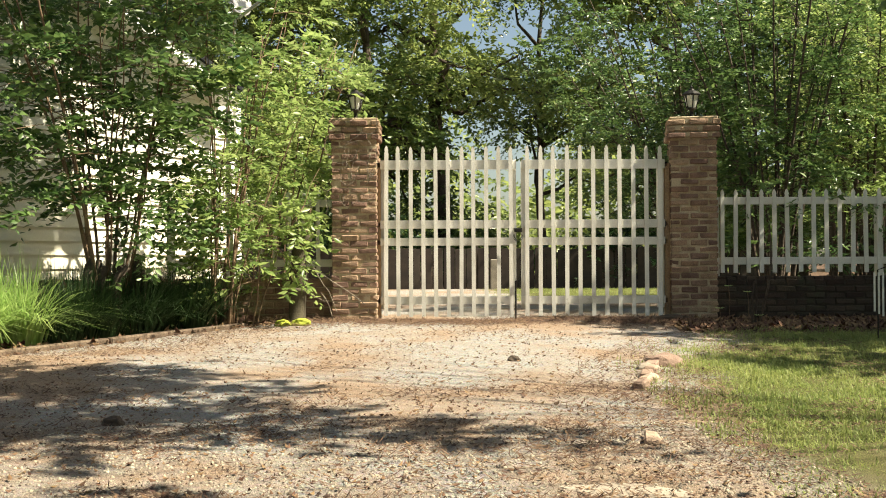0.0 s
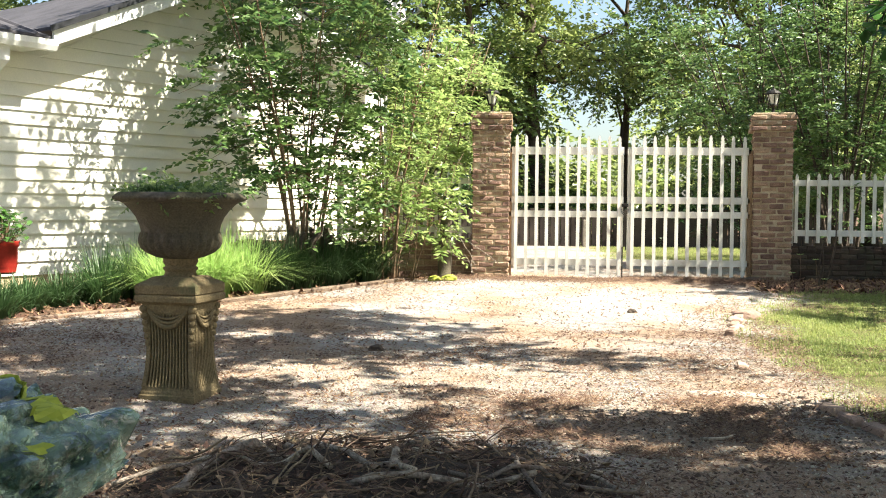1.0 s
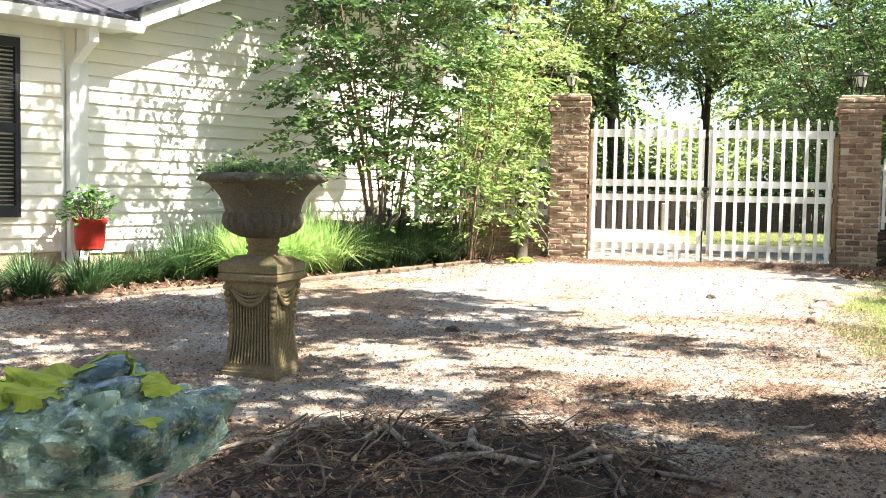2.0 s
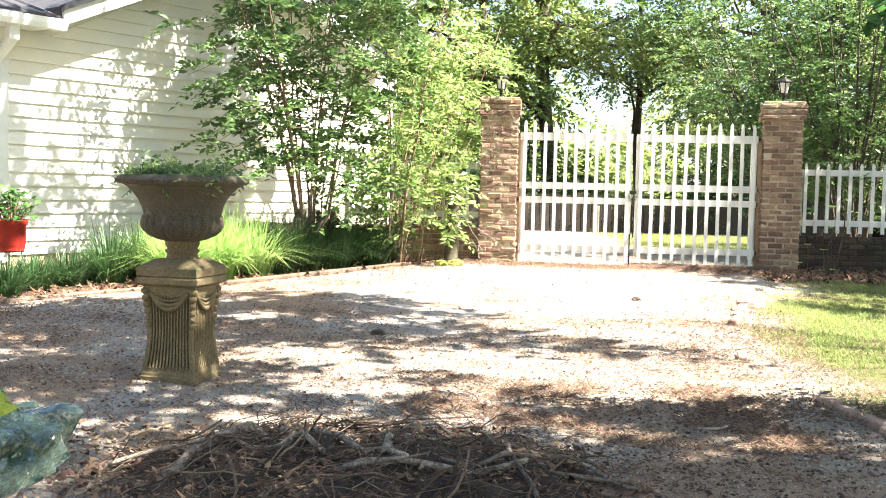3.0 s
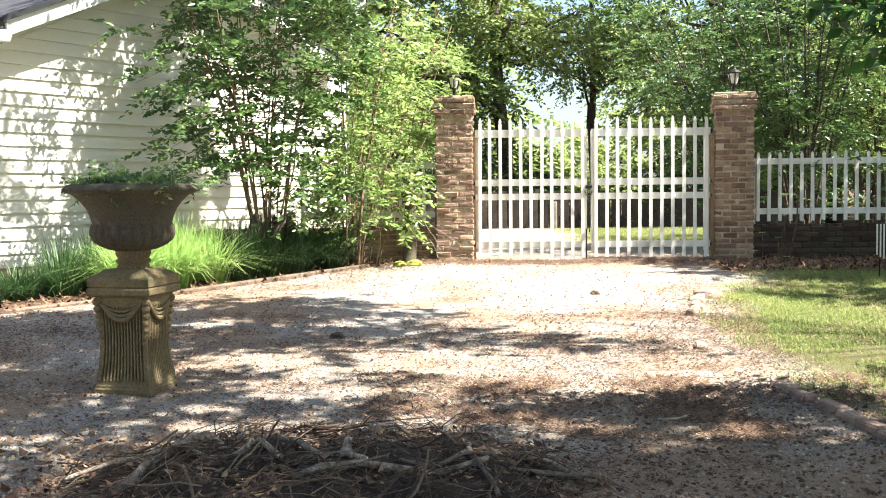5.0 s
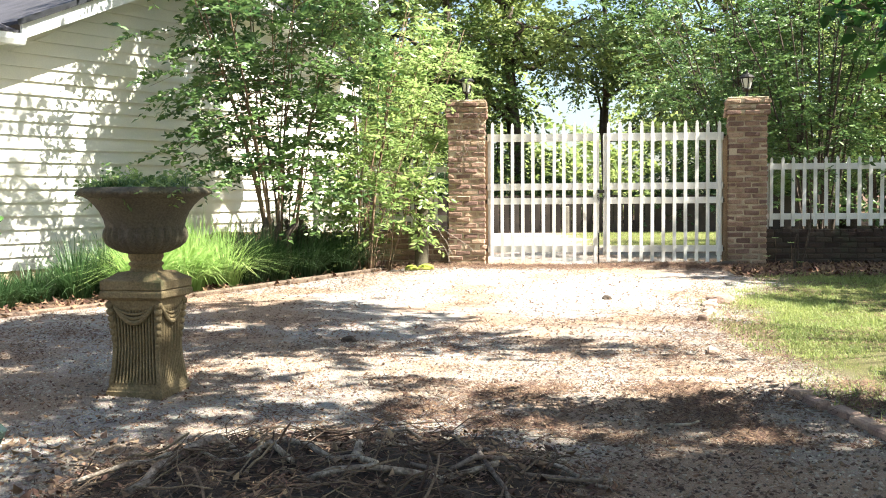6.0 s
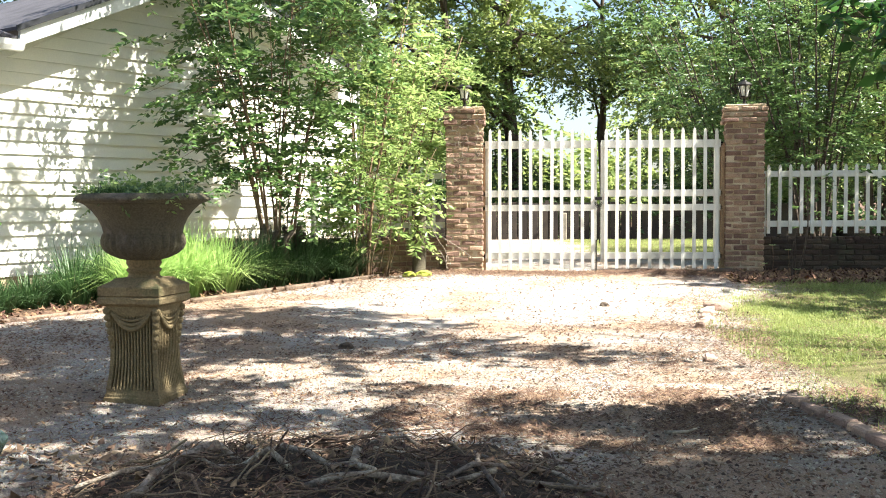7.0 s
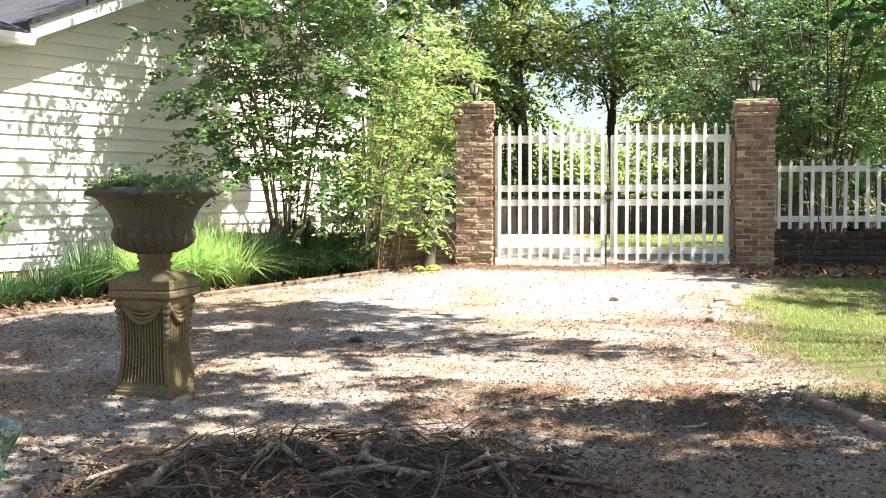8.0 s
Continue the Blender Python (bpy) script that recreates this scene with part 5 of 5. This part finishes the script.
stones("clods", field(4200, (-2.2, 1.0), (-9.2, -6.8), on_drive), 0.011, CLOD, "small dark clods and bark bits in the shade")

# ---- brush pile in the foreground ----
PX, PY = -2.05, -8.95


def pile_r2(x, y):
    """0 at the middle of the pile, 1 at its ragged edge."""
    r2 = ((x - PX) / 1.08) ** 2 + ((y - PY) / 0.82) ** 2
    return r2 * (1 + 0.5 * noise.noise((x * 2.3, y * 2.3, 6)) + 0.3 * noise.noise((x * 7, y * 7, 2)))


def pile_z(x, y):
    return ground_z(x, y) + 0.13 * max(0.0, 1 - pile_r2(x, y)) * (1 + 0.8 * noise.noise((x * 4, y * 4, 1)))


def brush_pile():
    pl = thing("brush_pile", "heap of raked twigs, dead leaves and pine straw on the gravel", "brush pile", pose(0, 0, 0))
    rng = np.random.default_rng(91)
    xs, ys = np.linspace(PX - 1.1, PX + 1.1, 60), np.linspace(PY - 0.85, PY + 0.85, 46)
    v = [(x, y, pile_z(x, y) - 0.012 + 0.012 * noise.noise((x * 14, y * 14, 3))) for y in ys for x in xs]
    f = [(j * 60 + i, j * 60 + i + 1, (j + 1) * 60 + i + 1, (j + 1) * 60 + i) for j in range(45) for i in range(59)
         if pile_r2(xs[i], ys[j]) < 0.95]
    part("soil_mound", Geo().add(v, f), HUMUS, pl, "raked soil and bark, darkened for the shade between twigs")
    for k in range(290):
        a, q = rng.random() * 6.28, math.sqrt(rng.random())
        cx, cy = PX + 1.0 * q * math.cos(a), PY + 0.78 * q * math.sin(a)
        th, ln = rng.normal() * 1.1, 0.14 + 0.6 * rng.random() ** 2
        r = 0.0016 + 0.006 * rng.random() ** 4
        n = 6
        pts, z = [], 0
        bend = rng.normal() * 0.5
        rise = abs(rng.normal()) * 0.05
        for i in range(n):
            t = i / (n - 1) - 0.5
            an = th + bend * t
            x, y = cx + ln * t * math.cos(an), cy + ln * t * math.sin(an)
            pts.append((x, y, pile_z(x, y) + r + 0.02 * rng.random() + rise * (t + 0.5)))
        part("twig", Geo().tube(pts, [r * (1.15 - 0.5 * i / (n - 1)) for i in range(n)], 6), TWIG, pl)
    # a few pale, thicker sticks
    for (ax, ay), (bx, by), r in (((-2.72, -8.5), (-2.2, -9.0), 0.016), ((-2.45, -8.62), (-1.85, -9.1), 0.014), ((-1.98, -8.6), (-1.93, -9.0), 0.021), ((-2.55, -8.7), (-2.78, -9.15), 0.024), ((-1.55, -8.6), (-1.35, -9.2), 0.012),
                                  ((-2.9, -8.75), (-2.3, -8.95), 0.011), ((-1.9, -8.75), (-1.1, -8.62), 0.011), ((-1.75, -9.0), (-1.0, -8.85), 0.013), ((-2.25, -8.55), (-1.7, -8.5), 0.009), ((-1.5, -8.5), (-0.95, -8.95), 0.01), ((-3.05, -9.0), (-2.6, -8.6), 0.012), ((-2.1, -9.2), (-1.4, -8.95), 0.015)):
        pts = [(ax + (bx - ax) * t + 0.012 * rng.normal(), ay + (by - ay) * t, pile_z(ax + (bx - ax) * t, ay + (by - ay) * t) + 0.02 + 0.008 * rng.normal()) for t in np.linspace(0, 1, 7)]
        part("stick", Geo().tube(pts, [0.85 * r * (1 + 0.12 * rng.normal()) for _ in pts], 8), STICK, pl, "pale lichened stick", True)
    # thin sprigs that stand up at the back
    for sx, sy, h, lean in ((-2.62, -8.35, 0.2, 0.06), (-2.5, -8.3, 0.12, 0.2), (-1.62, -8.35, 0.14, -0.1), (-2.9, -8.6, 0.1, 0.25), (-1.7, -8.4, 0.17, -0.22), (-1.5, -8.4, 0.12, 0.1), (-2.2, -8.4, 0.13, 0.08), (-2.75, -8.4, 0.16, 0.3)):
        z = pile_z(sx, sy)
        part("sprig", Geo().tube([(sx + lean * t * t + 0.01 * math.sin(9 * t), sy, z + h * (t - 0.3 * t * t)) for t in np.linspace(0, 1, 7)], [0.003 * (1 - 0.7 * t) for t in np.linspace(0, 1, 7)], 5), TWIG, pl)
    n = 3000
    q = rng.random((n, 2))
    r, a = np.sqrt(q[:, 0]) * 1.05, q[:, 1] * 6.2832
    p = np.stack([PX + 1.12 * r * np.cos(a), PY + 0.86 * r * np.sin(a)], 1)
    base = np.array([(x, y, pile_z(x, y) + 0.03 * rng.random()) for x, y in p])
    b = rng.random(n) * 6.28
    s = 0.026 * (0.4 + 1.9 * rng.random(n) ** 3)
    part("dead_leaves", leaves_mesh("dead_leaves", base, np.stack([np.cos(b), np.sin(b), rng.normal(size=n) * 0.5], 1), np.stack([-np.sin(b), np.cos(b), rng.normal(size=n) * 0.5], 1), s, s * 0.62, PILE_LEAF, 0.4), None, pl)["kind"] = "stuff"
    n = 4200
    q = rng.random((n, 2))
    r, a = np.sqrt(q[:, 0]), q[:, 1] * 6.2832
    base = np.array([(PX + 1.1 * u * math.cos(w), PY + 0.85 * u * math.sin(w), pile_z(PX + 1.1 * u * math.cos(w), PY + 0.85 * u * math.sin(w)) + 0.035 * rng.random()) for u, w in zip(r, a)])
    b = rng.random(n) * 6.28
    part("straw", leaves_mesh("straw", base, np.stack([np.cos(b), np.sin(b), rng.normal(size=n) * 0.35], 1), np.stack([-np.sin(b), np.cos(b), 0 * b], 1), 0.05 * (0.5 + rng.random(n)), 0.0035, STRAW, 0.5), None, pl)["kind"] = "stuff"
    return pl


# humus nearly black, so the shade between twigs is in its colour
HUMUS = mat("shade_dark_humus", (0.045, 0.034, 0.026), 0.95, 0.4, 12, 90, 0.8, (0.025, 0.02, 0.016))
PILE_LEAF = mat("mouldered_leaf", (0.19, 0.12, 0.078), 0.9, 0.3, 3, 60, 0.2, (0.07, 0.048, 0.034), island=0.75)
STICK = mat("pale_stick_bark", (0.27, 0.235, 0.19), 0.9, 0.35, 26, 90, 0.8, (0.09, 0.068, 0.052), objvar=0.4)
brush_pile()
tw = thing("twig", "curved pale twig lying on the gravel", "twig", pose(-0.5, -7.91, ground_z(0, -7.91) + 0.012), geo=Geo().tube([(-0.08, 0.0, 0), (-0.03, -0.02, 0.004), (0.03, -0.012, 0.006), (0.08, 0.03, 0.012)], [0.007, 0.008, 0.007, 0.004], 7), material=STICK, smooth=True)

# ---- red pot with a geranium on a small stand ----
def red_pot():
    m = HOUSE @ Vector((-0.2, -0.4, 0))
    z = 0.17
    st = thing("plant_stand", "low dark iron stand hidden among bed plants", "stand", pose(m.x, m.y, ground_z(m.x, m.y)))
    part("top", Geo().lathe([(0.13, 0.0), (0.14, 0.006), (0.13, 0.012)], 20, None, (0, 0, z - ground_z(m.x, m.y) - 0.012)), IRON, st)
    for k in range(3):
        a = 2.1 * k
        part("leg", Geo().tube([(0.12 * math.cos(a), 0.12 * math.sin(a), z - ground_z(m.x, m.y) - 0.008), (0.15 * math.cos(a), 0.15 * math.sin(a), -0.02)], 0.008, 6), IRON, st)
    t = thing("flower_pot", "red plastic pot with a leafy geranium by the downspout", "flower pot", pose(m.x, m.y, z) @ Matrix.Scale(1.08, 4))
    part("pot", Geo().lathe([(0.128, 0), (0.132, 0.01), (0.138, 0.05), (0.142, 0.055), (0.148, 0.24), (0.16, 0.245), (0.166, 0.29), (0.168, 0.3), (0.158, 0.3), (0.15, 0.27)], 40), RED_POT, t, "", True)
    rng = np.random.default_rng(66)
    stems, base, ax = Geo(), [], []
    for k in range(46):
        a, q = rng.random() * 6.28, math.sqrt(rng.random())
        top = Vector((0.27 * q * math.cos(a) - 0.03, 0.24 * q * math.sin(a), 0.42 + 0.2 * rng.random() - 0.12 * q))
        foot = Vector((0.1 * q * math.cos(a), 0.1 * q * math.sin(a), 0.27))
        stems.tube([foot, (foot + top) / 2 + Vector((0, 0, 0.03)), top], [0.005, 0.004, 0.003], 5)
        for j in range(6):
            an = rng.random() * 6.28
            base.append(top + Vector(rng.normal(size=3) * 0.03))
            ax.append((math.cos(an), math.sin(an), -0.1 + 0.5 * rng.normal()))
    part("stem", stems, STEM, t)
    base, ax = np.array(base), np.array(ax)
    part("foliage", leaves_mesh("foliage", base, ax, np.cross(ax, [0, 0, 1.0]), 0.062 * (0.7 + 0.6 * rng.random(len(base))), 0.06, POT_LEAF, 0.15), None, t)


red_pot()

# ---- dish aerial above the far roof ----
def dish():
    c = Vector((-3.03, 0.5, 3.1))
    d = thing("satellite_dish", "grey satellite dish on a tall bent pole by the house", "dish", pose(c.x, c.y, c.z))
    aim = look((0, 0, 0), (0.75, -0.55, 0.3))
    bowl = Geo().lathe([(0.004, 0.0), (0.1, 0.006), (0.19, 0.022), (0.26, 0.045), (0.262, 0.05), (0.19, 0.03), (0.1, 0.014), (0.004, 0.008)], 36, None, (0, 0, 0), False)
    bowl.v = [tuple(aim @ Vector((x * 0.7, y * 0.86, -z)) + Vector((0, 0, 0.3))) for x, y, z in bowl.v]
    part("reflector", bowl, DISH, d, "", True)
    arm = [Vector((0, 0, 0.1)), aim @ Vector((0, -0.22, 0)) + Vector((0, 0, 0.3)), aim @ Vector((0, -0.2, -0.42)) + Vector((0, 0, 0.3))]
    part("arm", Geo().tube(arm, 0.018, 8), DISH, d)
    e = arm[-1]
    part("receiver", Geo().box(e.x - 0.03, e.y - 0.03, e.z, e.x + 0.03, e.y + 0.03, e.z + 0.1, 0.008), DISH, d)
    part("mast", Geo().tube([(0, 0, 0.3), (0, 0, 0.02), (-0.08, 0.1, -0.4), (-0.1, 0.12, -0.9), (-0.1, 0.12, -3.15)], 0.022, 10), DISH, d)


dish()

# ---- small weathered pedestal by the pillar ----
gp = thing("garden_pedestal", "weathered stone garden pedestal with a mossy foot", "pedestal", pose(-2.3, -0.12, -0.01, 0, 2, 0))
part("foot", Geo().lathe([(0.1, 0.0), (0.1, 0.03), (0.085, 0.05), (0.085, 0.3), (0.1, 0.31), (0.12, 0.33), (0.12, 0.345), (0.1, 0.36)], 20), URN_STONE, gp, "", True)
part("shaft", Geo().lathe([(0.07, 0.36), (0.085, 0.4), (0.095, 0.47), (0.085, 0.56), (0.065, 0.66), (0.075, 0.74), (0.09, 0.76)], 20, lambda a, i: 1 + 0.06 * math.sin(5 * a + i)), URN_STONE, gp, "", True)
part("bowl", Geo().lathe([(0.06, 0.76), (0.1, 0.79), (0.125, 0.84), (0.135, 0.9), (0.13, 0.91), (0.1, 0.87)], 20), URN_STONE, gp, "", True)
rock(-2.22, -0.38, 0.1, 0.08, 0.06, 14, MOSS, "yellow-green mossy stone at a pedestal's foot")
rock(-2.4, -0.42, 0.08, 0.07, 0.05, 15, MOSS, "yellow-green mossy stone at a pedestal's foot")

# dry vines on the pillar and its neighbours
rv = np.random.default_rng(12)
vine = thing("dry_vine", "dry leafless vine clinging to the brick pillar", "vine")
for k in range(16):
    x, z = -1.95 + 0.4 * rv.random(), 1.2 + 0.75 * rv.random()
    pts = [(x, -0.02, z)]
    a = rv.random() * 6.28
    for _ in range(7):
        a += rv.normal() * 0.6
        x, z = np.clip(x + 0.06 * math.cos(a), -2.05, -1.5), z + 0.06 * math.sin(a)
        pts.append((x, -0.022 - 0.02 * rv.random(), z))
    part("runner", Geo().tube(pts, 0.003, 4), STICK, vine)
for (a, b) in (((-2.2, -0.2, 0.62), (-1.62, -0.12, 0.18)), ((-2.15, -0.15, 0.56), (-1.9, -0.1, 0.1)), ((-2.05, -0.2, 0.3), (-1.95, -0.15, 0.0)), ((-2.2, -0.2, 0.3), (-1.98, -0.12, 0.22))):
    part("runner", Geo().tube(limb(rv, a, b, 6, 0.012), 0.005, 5), STICK, vine)

# garden stake with pale tubes on the lawn, thin saplings by the wall
sk = thing("garden_stake", "thin dark stake carrying three pale tubes", "stake", pose(2.72, -2.0, ground_z(0, -2)))
part("rod", Geo().tube([(0, 0.02, -0.05), (0, 0.02, 0.58), (0.06, 0.02, 0.6)], 0.006, 6), IRON, sk)
for k, x in enumerate((-0.035, 0.0, 0.035)):
    part("tube", Geo().tube([(x, 0, 0.24 - 0.02 * k), (x, 0, 0.56)], 0.008, 8), TRIM, sk, "pale metal tube")
sap = thing("sapling", "thin leafless sapling before the low wall", "sapling", pose(2.17, -0.45, 0))
for k, (dx, h) in enumerate(((0.0, 0.55), (0.1, 0.95), (-0.05, 0.4))):
    part("stem", Geo().tube(limb(rv, (dx * 0.3, 0, -0.05), (dx + 0.05, 0, h), 6, 0.015), [0.014, 0.012, 0.011, 0.009, 0.007, 0.005], 6), BARK, sap)
for i, (x, y, z) in enumerate(((1.95, -0.35, 0.33), (2.15, -0.3, 0.27), (1.82, -0.5, 0.12), (2.2, -0.5, 0.05))):
    n = 10
    w = thing("seedling", "pale green seedling among dead leaves", "seedling", pose(x, y, 0), "seedlings under the wall")
    part("stalk", Geo().tube([(0, 0, -0.02), (0.01, 0, z * 0.6), (0, 0.01, z + 0.02)], 0.003, 5), STEM, w)
    a = np.linspace(0, 6.28, n)
    part("leaves", leaves_mesh("leaves", np.tile([0.0, 0.01, z + 0.02], (n, 1)), np.stack([np.cos(a), np.sin(a), 0.2 + 0 * a], 1), np.stack([-np.sin(a), np.cos(a), 0 * a], 1), 0.05, 0.025, LIRIOPE_LIGHT), None, w)

# ---- green slag glass on a post, close to the camera ----
def slag_glass():
    px, py = -1.972, -12.1
    g0 = ground_z(px, py)
    po = thing("wooden_post", "weathered timber post under a lump of glass", "post", pose(px, py, g0))
    part("shaft", Geo().box(-0.045, -0.045, -0.1, 0.045, 0.045, 0.485 - g0, 0.008), TIMBER, po)
    m = bpy.data.materials.new("green_slag_glass")
    m.use_nodes = True
    n, l = m.node_tree.nodes, m.node_tree.links
    b = n["Principled BSDF"]
    b.inputs["Roughness"].default_value = 0.06
    b.inputs["Transmission Weight"].default_value = 0.6
    b.inputs["IOR"].default_value = 1.5
    geo = n.new("ShaderNodeNewGeometry")
    t1 = n.new("ShaderNodeTexNoise")
    t1.inputs["Scale"].default_value = 22
    t1.inputs["Detail"].default_value = 4
    l.new(geo.outputs["Position"], t1.inputs["Vector"])
    ramp = n.new("ShaderNodeValToRGB")
    ramp.color_ramp.elements[0].position, ramp.color_ramp.elements[0].color = 0.4, (0.03, 0.06, 0.045, 1)
    ramp.color_ramp.elements[1].position, ramp.color_ramp.elements[1].color = 0.64, (0.4, 0.56, 0.46, 1)
    l.new(t1.outputs["Fac"], ramp.inputs[0])
    l.new(ramp.outputs[0], b.inputs["Base Color"])
    t2 = n.new("ShaderNodeTexNoise")
    t2.inputs["Scale"].default_value = 38
    t2.inputs["Detail"].default_value = 3
    l.new(geo.outputs["Position"], t2.inputs["Vector"])
    bp = n.new("ShaderNodeBump")
    bp.inputs["Strength"].default_value = 0.4
    bp.inputs["Distance"].default_value = 0.015
    l.new(t2.outputs["Fac"], bp.inputs["Height"])
    l.new(bp.outputs[0], b.inputs["Normal"])
    sides = 150
    prof = [(0.05, 0.0), (0.058, 0.05), (0.074, 0.1), (0.09, 0.138), (0.124, 0.15), (0.142, 0.16), (0.146, 0.175), (0.142, 0.196), (0.126, 0.208), (0.095, 0.218), (0.05, 0.226), (0.003, 0.23)]
    fine = [(r0 + (r1 - r0) * q, z0 + (z1 - z0) * q) for (r0, z0), (r1, z1) in zip(prof[:-1], prof[1:]) for q in (0, 0.2, 0.4, 0.6, 0.8)] + [prof[-1]]

    def chipped(p, swell=0.0):
        """Pushes a point of the lump in and out: broad knaps, then small chips."""
        q = Vector(p)
        cell = noise.voronoi(q * 24)[0]
        k = 0.012 * noise.noise(q * 12) + 0.034 * (cell[1] - cell[0] - 0.3) + 0.006 * noise.noise(q * 60) + swell
        d = Vector((q.x, q.y, 0)).normalized() if q.xy.length > 0.01 else Vector((0, 0, 0))
        return tuple(Vector((q.x * 0.9, q.y * 0.9, q.z * 0.945)) + d * k + Vector((0, 0, 0.55 * k)))
    g = Geo().lathe(fine, sides, None, (0, 0, 0), False)
    bare = list(g.v)
    g.v = [chipped(p) for p in bare]
    g.f.append(tuple(reversed(range(sides))))
    lump = thing("glass_lump", "rough green translucent slag glass lump on a post", "glass", pose(px, py, 0.49))
    part("glass_block", g, m, lump)
    patches = []
    for f in g.f[:-1]:
        c = sum((Vector(bare[k]) for k in f), Vector()) / len(f)
        if c.z > 0.204 and noise.noise(c * 16 + Vector((3, 7, 0))) + 0.45 * noise.noise(c * 70) > 0.22:
            touch = [p for p in patches if p[0] & set(f)]
            patches = [p for p in patches if not p[0] & set(f)] + [(set(f).union(*[p[0] for p in touch]), [f] + [q for p in touch for q in p[1]])]
    for _, faces in patches:
        if len(faces) > 12:
            moss = Geo()
            for f in faces:
                moss.add([chipped(bare[k], 0.003 + 0.002 * noise.noise(Vector(bare[k]) * 300)) for k in f], [tuple(range(len(f)))])
            part("moss_patch", moss, MOSS, lump, "yellow-green moss", True)
    return lump


slag_glass()
